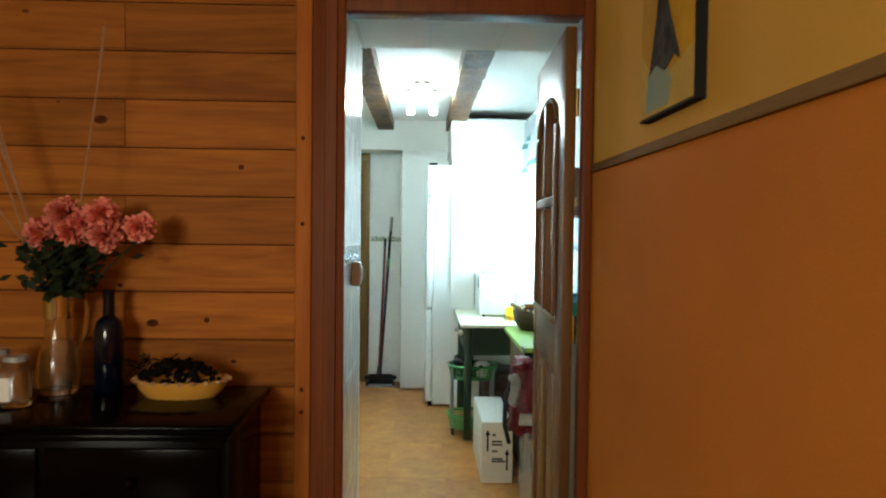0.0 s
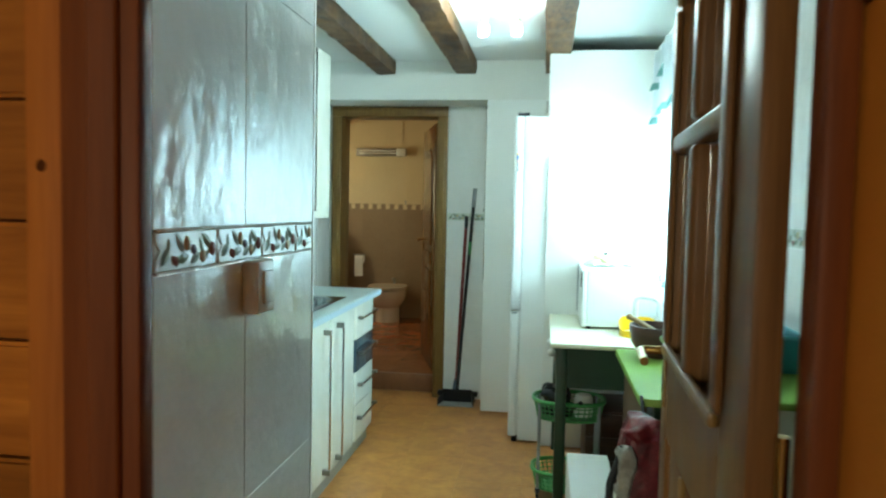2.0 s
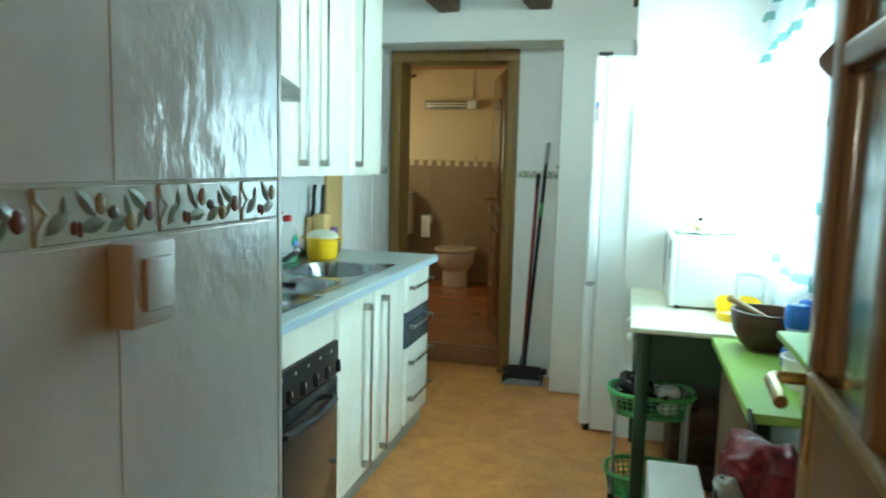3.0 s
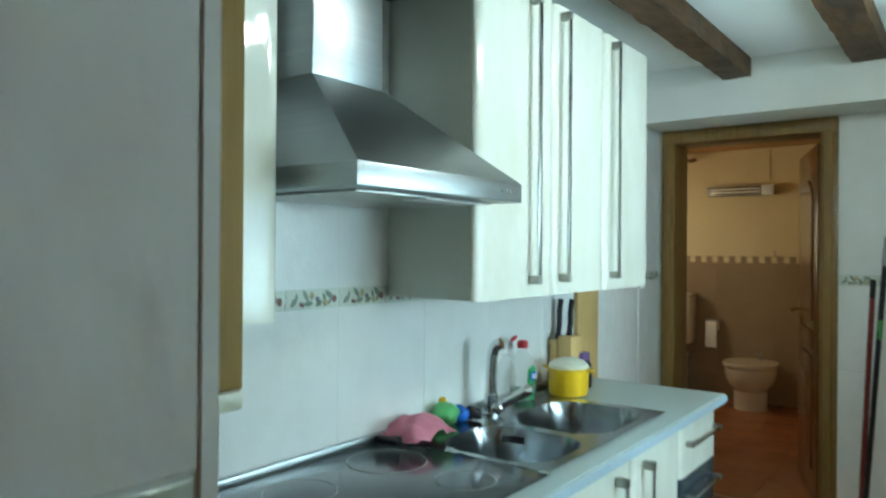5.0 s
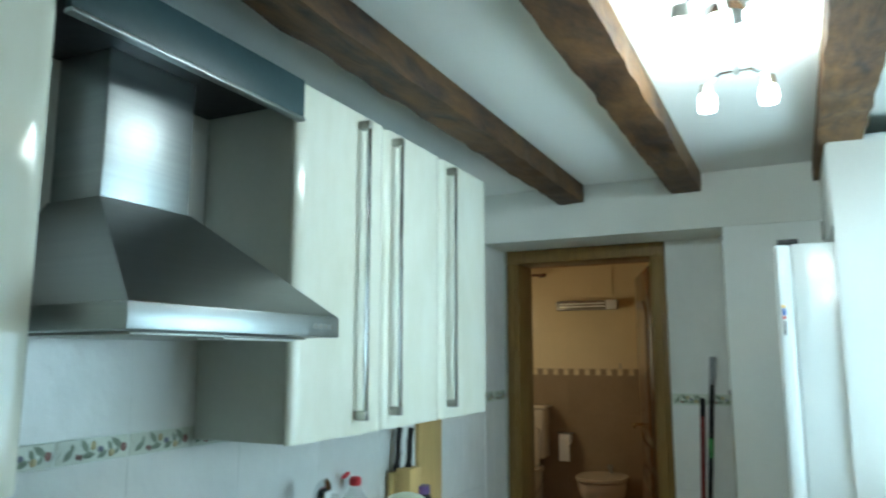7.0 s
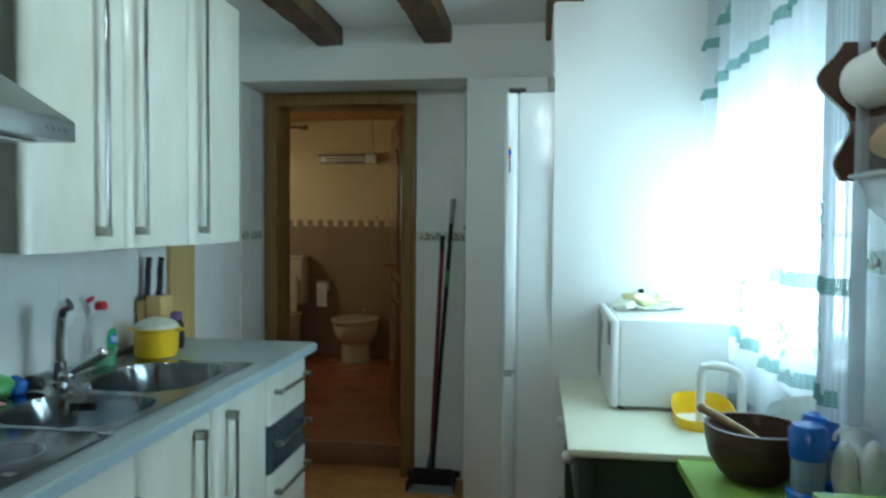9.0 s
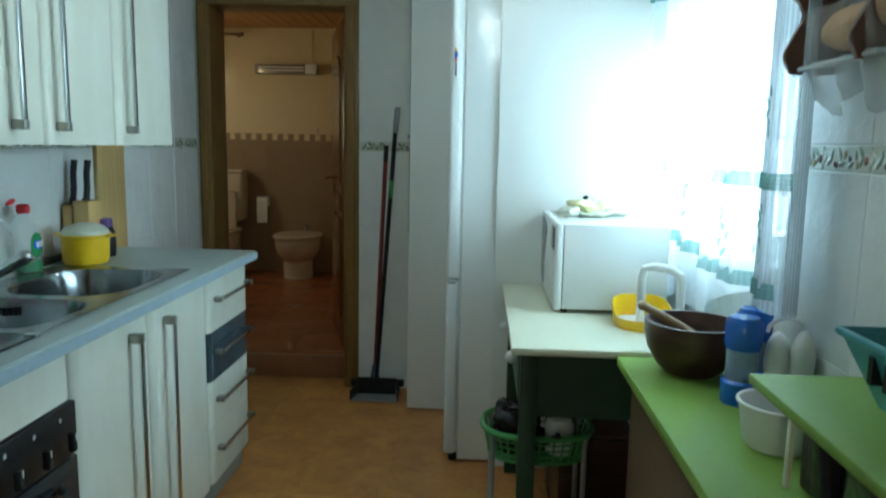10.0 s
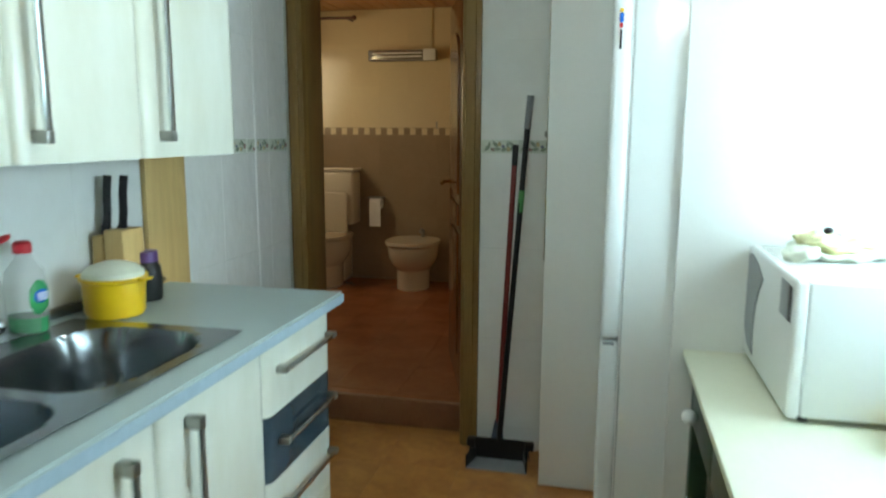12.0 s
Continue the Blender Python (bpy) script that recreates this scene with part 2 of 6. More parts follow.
GREEN_PLASTIC = mat("light_green_plastic", (0.08, 0.36, 0.11), (0.06, 0.29, 0.08), 0.35, 0, 10, bump=0.02)
YELLOW = mat("yellow_plastic", (0.84, 0.51, 0.012), (0.78, 0.46, 0.010), 0.3, 0, 8, bump=0.02)
PALE_LID = mat("pale_lid", (0.72, 0.74, 0.60), None, 0.35, 0, 8)
WHITE_PLASTIC = mat("white_plastic", (0.80, 0.82, 0.80), (0.76, 0.78, 0.76), 0.3, 0, 6, bump=0.02)
BLUE_PLASTIC = mat("blue_plastic", (0.012, 0.14, 0.56), (0.01, 0.11, 0.46), 0.25, 0, 10, bump=0.02)
TEAL_PLASTIC = mat("teal_plastic", (0.05, 0.30, 0.36), None, 0.35, 0, 10)
BOWL_WOOD = mat("dark_bowl_wood", (0.075, 0.032, 0.017), (0.035, 0.014, 0.008), 0.4, 0, 4, (1, 1, 8), 0.1, 30)
PESTLE_WOOD = mat("pestle_wood", (0.30, 0.20, 0.09), None, 0.5, 0, 20)
RED_BAG = mat("red_nylon", (0.17, 0.010, 0.018), (0.06, 0.004, 0.008), 0.4, 0, 14, bump=0.9, fine=50, contrast=0.25, spec=0.3)
GREY_BAG = mat("pale_nylon", (0.36, 0.35, 0.33), (0.20, 0.19, 0.18), 0.5, 0, 14, bump=0.8, contrast=0.3)
CARTON = mat("white_carton", (0.66, 0.63, 0.56), (0.58, 0.55, 0.48), 0.65, 0, 6, bump=0.05)
INK = mat("black_print", (0.02, 0.02, 0.02), None, 0.8, 0, 30, spec=0.05)
PAPER = mat("white_paper", (0.82, 0.82, 0.78), (0.78, 0.78, 0.74), 0.85, 0, 20, bump=0.15)
SCREW_WOOD = mat("holder_wood", (0.15, 0.06, 0.03), (0.10, 0.04, 0.02), 0.35, 0, 4, (1, 1, 5), 0.05, 40, 0, 0.3)
CERAMIC = mat("cream_ceramic", (0.70, 0.62, 0.48), (0.66, 0.58, 0.44), 0.12, 0, 4, bump=0.01, coat=0.3)
RED_PAINT = mat("red_stick", (0.20, 0.02, 0.018), None, 0.35, 0, 20)
GREY_PLASTIC = mat("grey_plastic", (0.30, 0.32, 0.34), None, 0.4, 0, 20)
MOP_BLUE = mat("blue_grey_bristle", (0.10, 0.13, 0.19), (0.06, 0.08, 0.12), 0.8, 0, 60, bump=0.5)
CLEAR = mat("clear_glass", (0.95, 0.97, 0.96), (0.93, 0.95, 0.94), 0.08, 0, 5, bump=0, trans=1.0)
PANE = mat("door_glass", (0.95, 0.97, 0.96), (0.93, 0.95, 0.94), 0.08, 0, 5, bump=0, trans=1.0)
BLUE_GLASS = mat("blue_glass", (0.0015, 0.003, 0.012), (0.001, 0.002, 0.008), 0.08, 0, 5, bump=0, spec=0.4)
GREEN_LIQUID = mat("green_soap", (0.03, 0.30, 0.11), None, 0.15, 0, 5, bump=0)
RED_CAP = mat("red_cap", (0.62, 0.02, 0.03), None, 0.3, 0, 10)
PURPLE = mat("purple_cap", (0.13, 0.06, 0.22), None, 0.35, 0, 10)
PINK_CLOTH = mat("pink_cloth", (0.58, 0.20, 0.26), (0.48, 0.15, 0.20), 0.9, 0, 12, bump=0.6)
PETAL = mat("coral_petal", (0.92, 0.34, 0.27), (0.80, 0.22, 0.16), 0.7, 0, 20, rand=0.1)
LEAF_DARK = mat("dark_leaf", (0.014, 0.03, 0.012), (0.006, 0.014, 0.005), 0.5, 0, 20)
STRAW = mat("dry_stem", (0.38, 0.21, 0.11), None, 0.7, 0, 30)
POTPOURRI = mat("dark_dried_pods", (0.007, 0.005, 0.004), (0.003, 0.002, 0.002), 0.6, 0, 30, bump=0.5, spec=0.06)
DISH_YELLOW = mat("yellow_glaze", (0.70, 0.36, 0.06), (0.62, 0.30, 0.05), 0.2, 0, 8)
DISH_RIM = mat("cream_brown_rim", (0.62, 0.40, 0.20), (0.30, 0.12, 0.05), 0.25, 0, 30, contrast=0.2)
CURTAIN = fabric("sheer_curtain", (0.66, 0.73, 0.77), 0.24, 0.5)
CURTAIN_DENSE = fabric("net_curtain_border", (0.56, 0.63, 0.68), 0.08, 0.5, 230)
CURTAIN_GREEN = fabric("green_curtain_band", (0.16, 0.36, 0.33), 0.10, 0.4, 160)
BULB = glow("lit_bulb_glass", (0.92, 1.0, 0.97), 30.0)
HEAT = mat("heater_tube", (0.50, 0.46, 0.38), None, 0.2, 0.6, 30)
CANVAS = mat("painted_canvas_ochre", (0.60, 0.36, 0.05), (0.50, 0.27, 0.03), 0.9, 0, 7, bump=0.3, fine=60, spec=0.02)
PAINT_DARK = mat("dark_brush_paint", (0.03, 0.026, 0.022), (0.09, 0.09, 0.085), 0.9, 0, 14, bump=0.3, contrast=0.25, spec=0.02)
PAINT_BLUE = mat("pale_blue_paint", (0.22, 0.34, 0.34), (0.34, 0.36, 0.24), 0.9, 0, 9, bump=0.3, spec=0.02)
PAINT_PALE = mat("pale_paint", (0.60, 0.42, 0.12), (0.48, 0.32, 0.08), 0.9, 0, 12, bump=0.3, spec=0.02)
CLOTH_YELLOW = mat("yellow_cloth", (0.74, 0.70, 0.40), (0.66, 0.62, 0.34), 0.9, 0, 14, bump=0.5)
PLASTIC_FILM = fabric("thin_plastic_film", (0.80, 0.83, 0.83), 0.8, 0.3)
LOOSE_FILM = fabric("loose_plastic_film", (0.80, 0.84, 0.86), 0.45, 0.4)
BREAD = mat("bread_crust", (0.55, 0.31, 0.12), (0.36, 0.18, 0.06), 0.7, 0, 12, bump=0.4)
BIN_BAG = mat("black_bag_film", (0.012, 0.012, 0.014), (0.03, 0.03, 0.035), 0.25, 0, 10, bump=1.0, fine=25)


# ---- mesh helpers ----
ORG = {}


def thing(name, label, category, place=(0, 0, 0), group="", kind=""):
    ob = new(name)
    ob.location = place
    ob.empty_display_size = 0.1
    ORG[ob.name] = Vector(place)
    return tagged(ob, label, category, group, kind)


def finish(name, bm, material, parent=None, smooth=35):
    org = ORG[parent.name] if parent else Vector((0, 0, 0))
    bmesh.ops.recalc_face_normals(bm, faces=bm.faces)
    me = bpy.data.meshes.new(name)
    if parent:
        bmesh.ops.translate(bm, verts=bm.verts, vec=-org)
    bm.to_mesh(me)
    bm.free()
    for m in (material if isinstance(material, (list, tuple)) else [material]):
        me.materials.append(m)
    me.polygons.foreach_set("use_smooth", [True] * len(me.polygons))
    me.set_sharp_from_angle(angle=radians(smooth))
    ob = new(name, me)
    if parent:
        ob.parent = parent
    ORG[ob.name] = org
    return ob


def part(name, bm, material, parent, label=""):
    return tagged(finish(name, bm, material, parent), label)


def solo(name, bm, material, label, category, kind="", group=""):
    return tagged(finish(name, bm, material), label, category, group, kind)


def box(x0, x1, y0, y1, z0, z1, b=0.0, seg=2, bm=None):
    bm = bm or bmesh.new()
    vs = [bm.verts.new((x, y, z)) for x in (x0, x1) for y in (y0, y1) for z in (z0, z1)]
    fs = [(0, 1, 3, 2), (4, 6, 7, 5), (0, 4, 5, 1), (2, 3, 7, 6), (0, 2, 6, 4), (1, 5, 7, 3)]
    faces = [bm.faces.new([vs[i] for i in f]) for f in fs]
    if b:
        edges = list({e for f in faces for e in f.edges})
        bmesh.ops.bevel(bm, geom=edges, offset=b, segments=seg, profile=0.5, affect="EDGES")
    return bm


def cyl(p, q, r, r2=None, seg=16, bm=None, caps=True):
    bm = bm or bmesh.new()
    p, q = Vector(p), Vector(q)
    d = q - p
    m = Matrix.Translation((p + q) / 2) @ d.to_track_quat("Z", "Y").to_matrix().to_4x4()
    bmesh.ops.create_cone(bm, cap_ends=caps, segments=seg, radius1=r, radius2=r if r2 is None else r2, depth=d.length, matrix=m)
    return bm


def lathe(profile, c=(0, 0, 0), seg=28, sx=1.0, sy=1.0, bm=None):
    """Profile of (radius, height) turned about the upright through c."""
    bm = bm or bmesh.new()
    rings = []
    for r, z in profile:
        rings.append([bm.verts.new((c[0] + sx * max(r, 1e-4) * math.cos(2 * math.pi * k / seg),
                                    c[1] + sy * max(r, 1e-4) * math.sin(2 * math.pi * k / seg), c[2] + z)) for k in range(seg)])
    for a, b in zip(rings, rings[1:]):
        for k in range(seg):
            bm.faces.new((a[k], a[(k + 1) % seg], b[(k + 1) % seg], b[k]))
    if profile[0][0] > 1e-4:
        bm.faces.new(rings[0])
    if profile[-1][0] > 1e-4:
        bm.faces.new(rings[-1])
    return bm


def ball(c, rx, ry=None, rz=None, sub=2, bm=None, m=None):
    bm = bm or bmesh.new()
    ry, rz = ry or rx, rz or rx
    mm = Matrix.Translation(c) @ (m or Matrix()) @ Matrix.Diagonal((rx, ry, rz, 1))
    bmesh.ops.create_icosphere(bm, subdivisions=sub, radius=1, matrix=mm)
    return bm


def tube(points, r, seg=10, bm=None):
    """A round rod along a line of points."""
    bm = bm or bmesh.new()
    pts = [Vector(p) for p in points]
    rings = []
    up = None
    for i, p in enumerate(pts):
        d = (pts[min(i + 1, len(pts) - 1)] - pts[max(i - 1, 0)]).normalized()
        if up is None:
            up = d.orthogonal().normalized()
        up = (up - d * up.dot(d)).normalized()
        side = d.cross(up)
        rings.append([bm.verts.new(p + r * (math.cos(2 * math.pi * k / seg) * up + math.sin(2 * math.pi * k / seg) * side)) for k in range(seg)])
    for a, b in zip(rings, rings[1:]):
        for k in range(seg):
            bm.faces.new((a[k], a[(k + 1) % seg], b[(k + 1) % seg], b[k]))
    bm.faces.new(rings[0])
    bm.faces.new(rings[-1])
    return bm


def prism(outline, axis, a, b, bevel=0.0, bm=None):
    """A flat outline pushed along an axis from a to b; its two coordinates are the other axes, in order."""
    bm = bm or bmesh.new()

    def put(u, v, w):
        return {"x": (w, u, v), "y": (u, w, v), "z": (u, v, w)}[axis]
    lo = [bm.verts.new(put(u, v, a)) for u, v in outline]
    hi = [bm.verts.new(put(u, v, b)) for u, v in outline]
    fs = [bm.faces.new(lo), bm.faces.new(hi)]
    n = len(outline)
    for k in range(n):
        fs.append(bm.faces.new((lo[k], lo[(k + 1) % n], hi[(k + 1) % n], hi[k])))
    if bevel:
        bmesh.ops.bevel(bm, geom=list({e for f in fs[:2] for e in f.edges}), offset=bevel, segments=2, affect="EDGES")
    return bm



def crumple(bm, amount, scale, seed=0.0):
    for v in bm.verts:
        n = noise.noise_vector(v.co * scale + Vector((seed, seed * 1.7, -seed)))
        v.co += n * amount
    return bm


# ---- large structure ----
WX, EX = -0.73, 1.56          # kitchen side walls
NY = 9.50                     # wall to the bathroom
DX0, DX1, DY = 0.386, 1.120, 5.20   # doorway between hall and kitchen


def wall(name, bm, material, label):
    return solo(name, bm, material, label, "wall", "structure")


floor_k = solo("floor", box(-0.85, 1.75, 5.16, 9.64, -0.12, -0.0014), FLOOR_GROUT, "ochre tiled kitchen floor with dull joints", "floor", "structure")
floor_h = solo("floor_hall", box(-2.6, 1.4, 0.4, 5.16, -0.12, 0.0), HALL_FLOOR, "dark brown hall floor, out of view, kept dark to cut bounce light", "floor", "structure")
floor_b = solo("floor_bathroom", box(-2.2, 0.5, 9.64, 12.4, -0.12, 0.1332), TERRA, "terracotta tiled bathroom floor, one step up", "floor", "structure")
solo("ceiling", box(-0.85, 1.75, 5.26, 9.62, 2.38, 2.50), CEIL, "white painted kitchen ceiling between beams", "ceiling", "structure")
solo("ceiling_hall", box(-2.6, 1.4, 0.4, 5.26, 2.46, 2.58), CEIL, "white hall ceiling", "ceiling", "structure")
solo("soffit", box(0.386, EX, 5.262, 5.806, 2.155, 2.38), CEIL, "low white panelled soffit inside the kitchen door", "ceiling", "structure")
bm = bmesh.new()
for xx in (0.40, 0.66, 0.93, 1.20, 1.46):
    box(xx, xx + 0.006, 5.27, 5.80, 2.149, 2.1545, bm=bm)
solo("soffit_trim", bm, GROUT, "fine grey joints between soffit panels", "trim", "structure")
# hall wall round the doorway
bm = bmesh.new()
box(-2.6, WX, 5.2087, 5.262, 0, 2.46, bm=bm)
box(WX, DX0 - 0.09, 5.2087, 5.2135, 0, 2.46, bm=bm)
box(DX1 + 0.065, 1.75, 5.21, 5.262, 0, 2.46, bm=bm)
box(DX0 - 0.09, DX1 + 0.065, 5.2087, 5.262, 2.20, 2.46, bm=bm)
wall_hn = wall("wall_hall_north", bm, KNOT, "hall wall clad in orange varnished pine boards")
bm = bmesh.new()
box(1.187, 1.40, 0.4, 5.198, 0, 1.61, bm=bm)
wall("wall_hall_east", bm, ORANGE, "burnt orange plaster wall below the rail")
wall("wall_hall_east_upper", box(1.190, 1.40, 0.4, 5.198, 1.61, 2.46), OCHRE, "ochre yellow plaster wall above the rail")
wall("wall_hall_west", box(-2.6, -2.45, 0.55, 5.21, 0, 2.46), OCHRE, "ochre plaster hall wall")
bm = bmesh.new()
box(-2.6, -1.3, 0.4, 0.55, 0, 2.46, bm=bm)
box(0.1, 1.187, 0.4, 0.55, 0, 2.46, bm=bm)
box(-1.3, 0.1, 0.4, 0.55, 0, 0.95, bm=bm)
box(-1.3, 0.1, 0.4, 0.55, 2.15, 2.46, bm=bm)
wall("wall_hall_south", bm, OCHRE, "ochre plaster wall with a window opening")
solo("trim_rail", box(1.176, 1.1895, 0.55, 5.164, 1.609, 1.636, 0.004), RAIL, "worn greyish wooden dado rail on the wall", "rail", "structure")

# kitchen walls
stub = wall("wall_stub", box(WX, 0.3847, 5.2137, 5.812, 0, 2.38), GROUT, "short thick wall faced in white glazed tile")
wall_w = wall("wall_west", box(-0.85, WX + 0.0047, 5.262, 9.62, 0, 2.38), GROUT, "kitchen wall tiled in white behind the counter")
W0, W1, WZ0, WZ1 = 7.475, 8.53, 1.06, 1.80
bm = bmesh.new()
box(EX - 0.0047, 1.75, 5.262, W0, 0, 2.38, bm=bm)
box(EX - 0.0047, 1.75, W1, 9.62, 0, 2.38, bm=bm)
box(EX - 0.0047, 1.75, W0, W1, 0, WZ0, bm=bm)
box(EX, 1.75, W0, W1, WZ1, 2.38, bm=bm)
wall_e = wall("wall_east", bm, GROUT, "white tiled kitchen wall with a bright window")
bm = bmesh.new()
box(WX, -0.705, NY, 9.62, 0, 2.38, bm=bm)
box(0.155, EX, NY - 0.0047, 9.62, 0, 2.38, bm=bm)
box(-0.705, 0.155, NY, 9.62, 2.105, 2.38, bm=bm)
wall_n = wall("wall_north", bm, GROUT, "tiled wall with the bathroom doorway")
solo("header_beam", box(WX, EX, 9.178, 9.498, 2.12, 2.379), WHITE_WALL, "white plastered downstand over the bathroom door", "wall", "structure")

# bathroom shell
bath_n = wall("wall_bath_north", box(-2.2, 0.5, 12.2852, 12.42, 0, 2.5), BATH_GROUT, "bathroom wall in taupe and cream tile")
wall("wall_bath_north_upper", box(-2.2, 0.5, 12.2847, 12.29, 1.4205, 2.37), BATH_CREAM, "cream bed of the upper bathroom tiles")
bm = bmesh.new()
box(-2.25, -2.05, 9.62, 11.0, 0, 2.5, bm=bm)
box(-2.25, -2.05, 11.6, 12.4, 0, 2.5, bm=bm)
box(-2.25, -2.05, 11.0, 11.6, 0, 1.4, bm=bm)
box(-2.25, -2.05, 11.0, 11.6, 2.1, 2.5, bm=bm)
wall("wall_bath_west", bm, CREAM_WALL, "cream bathroom wall with a small window")
wall("wall_bath_east", box(0.25, 0.4, 9.62, 12.4, 0, 2.5), CREAM_WALL, "cream bathroom wall")
bm = bmesh.new()
box(-2.2, -0.706, 9.621, 9.70, 0, 2.5, bm=bm)
box(0.156, 0.4, 9.621, 9.70, 0, 2.5, bm=bm)
box(-0.706, 0.156, 9.621, 9.70, 2.106, 2.5, bm=bm)
wall("wall_bath_south", bm, CREAM_WALL, "cream bathroom wall round the doorway")
bm = bmesh.new()
for k in range(27):
    box(-2.2 + 0.1 * k, -2.104 + 0.1 * k, 9.6, 12.45, 2.372, 2.39, 0.004, 1, bm)
solo("ceiling_bathroom", bm, mat("pine_ceiling", (0.50, 0.24, 0.07), (0.36, 0.15, 0.04), 0.4, 0, 3, (8, 0.4, 8), 0.1, 30),
     "varnished pine board bathroom ceiling", "ceiling", "structure")
solo("backing_roof", box(-2.6, 1.75, 9.62, 12.6, 2.41, 2.6), WHITE_WALL, "plain roof slab", "ceiling", "structure")

# ceiling beams
for name, xa, xb in (("ceiling_beam", -0.293, -0.170), ("ceiling_beam", 0.247, 0.382), ("ceiling_beam", 0.842, 0.985)):
    bm = bmesh.new()
    n = 90
    ring = ((0, 0), (0.25, -0.004), (0.75, -0.004), (1, 0), (1, 0.45), (1, 1), (0, 1), (0, 0.45))
    rows = []
    for k in range(n + 1):
        y = 5.808 + (9.172 - 5.808) * k / n
        row = []
        for u, v in ring:
            x, z = xa + (xb - xa) * u, 2.29 + 0.0895 * v
            if v < 0.9:
                w = noise.noise_vector(Vector((x * 14, y * 9, z * 14)))
                x, z = x + 0.009 * w.x, z + 0.008 * w.z
            row.append(bm.verts.new((x, y, z)))
        rows.append(row)
    for a, b in zip(rows, rows[1:]):
        for j in range(8):
            bm.faces.new((a[j], a[(j + 1) % 8], b[(j + 1) % 8], b[j]))
    bm.faces.new(rows[0])
    bm.faces.new(rows[-1])
    solo(name, bm, BEAM, "rough dark brown wooden ceiling beam with worn edges", "beam", "structure", "ceiling beams")

# door frames
bm = bmesh.new()
box(DX0 - 0.100, DX0 + 0.004, 5.165, 5.198, 0, 2.205, 0.006, 2, bm)
box(1.151, 1.184, 5.165, 5.215, 0, 2.205, 0.006, 2, bm)
box(DX0 + 0.004, 1.151, 5.165, 5.258, 2.11, 2.205, 0.006, 2, bm)
box(DX0 - 0.060, DX0 - 0.020, 5.157, 5.165, 0, 2.18, 0.003, 1, bm)
solo("door_frame_1", bm, FRAME_RED, "reddish brown stained wooden frame of the kitchen doorway", "door frame", "structure")
solo("trim_batten", box(0.233, 0.2855, 5.172, 5.2085, 0, 2.46, 0.008), PINE_V, "upright pine batten ending the wall boards", "trim", "structure")
bm = bmesh.new()
for xa, xb in ((-0.705, -0.632), (0.078, 0.155)):
    box(xa, xb, 9.478, 9.70, 0.0, 2.045, 0.006, 2, bm)
    box(xa + 0.012, xb - 0.02, 9.470, 9.478, 0.0, 2.045, 0.003, 1, bm)
box(-0.705, 0.155, 9.478, 9.70, 2.045, 2.118, 0.006, 2, bm)
solo("door_frame_2", bm, GOLD_WOOD, "golden brown wooden frame of the bathroom doorway", "door frame", "structure")
bm = box(-0.632, 0.078, 9.615, 9.70, 0.0, 0.133, 0.004)
solo("step", bm, mat("step_tile", (0.30, 0.13, 0.055), (0.20, 0.08, 0.035), 0.3, 0, 5), "brown tiled step up to the bathroom", "step", "structure")

# window
win = thing("window_1", "white framed kitchen window, bright with daylight", "window", (1.65, 8.0, 1.0), kind="structure")
bm = bmesh.new()
for a, b, c, d in ((W0, W0 + 0.06, WZ0, WZ1), (W1 - 0.06, W1, WZ0, WZ1), (7.985, 8.045, WZ0, WZ1)):
    box(1.60, 1.65, a, b, c, d, 0.004, 1, bm)
for c, d in ((WZ0, WZ0 + 0.06), (WZ1 - 0.06, WZ1)):
    box(1.601, 1.649, W0 + 0.06, W1 - 0.06, c, d, 0.004, 1, bm)
part("window_frame", bm, WHITE_PLASTIC, win)
part("window_sill", box(1.53, 1.60, W0 - 0.03, W1 + 0.03, WZ0 - 0.03, WZ0 - 0.001, 0.004), TILE, win)
for a, b in ((W0 + 0.06, 7.985), (8.045, W1 - 0.06)):
    pane = part("pane", box(1.622, 1.626, a, b, WZ0 + 0.06, WZ1 - 0.06), PANE, win)
    pane.visible_shadow = False
bars = bmesh.new()
for k in range(5):
    cyl((1.685, W0 + 0.17 * (k + 1), WZ0), (1.685, W0 + 0.17 * (k + 1), WZ1), 0.007, seg=8, bm=bars)
for z in (1.22, 1.38, 1.55):
    cyl((1.685, W0, z), (1.685, W1, z), 0.006, seg=8, bm=bars)
part("window_bars", bars, BLACK, win, "thin dark iron window bars")


def wave(y):
    return 1.462 + 0.020 * math.sin(y * 34) + 0.010 * math.sin(y * 71 + 1) + 0.006 * math.sin(y * 13)


def sheet(y0, y1, z0, z1, off, bottom=None, n=90, mrows=10):
    bm = bmesh.new()
    grid = []
    for i in range(n + 1):
        y = y0 + (y1 - y0) * i / n
        lo = z0 + (bottom(y) if bottom else 0)
        hi = z1
        grid.append([bm.verts.new((wave(y) - off + (wave(y) - 1.462) * 0.5 * (1 - j / mrows), y,
                                   lo + (hi - lo) * j / mrows)) for j in range(mrows + 1)])
    for a, b in zip(grid, grid[1:]):
        for j in range(mrows):
            bm.faces.new((a[j], b[j], b[j + 1], a[j + 1]))
    return bm


curtain = thing("curtain", "sheer white patterned curtain with green bands over the window", "curtain", (1.46, 8.0, 1.0))


def hem(y):
    """The hem hangs lower behind the table than over the counter."""
    u = min(max((y - 7.60) / 0.12, 0.0), 1.0)
    return 0.01 * math.sin(y * 55) - 0.125 * u * u * (3 - 2 * u)


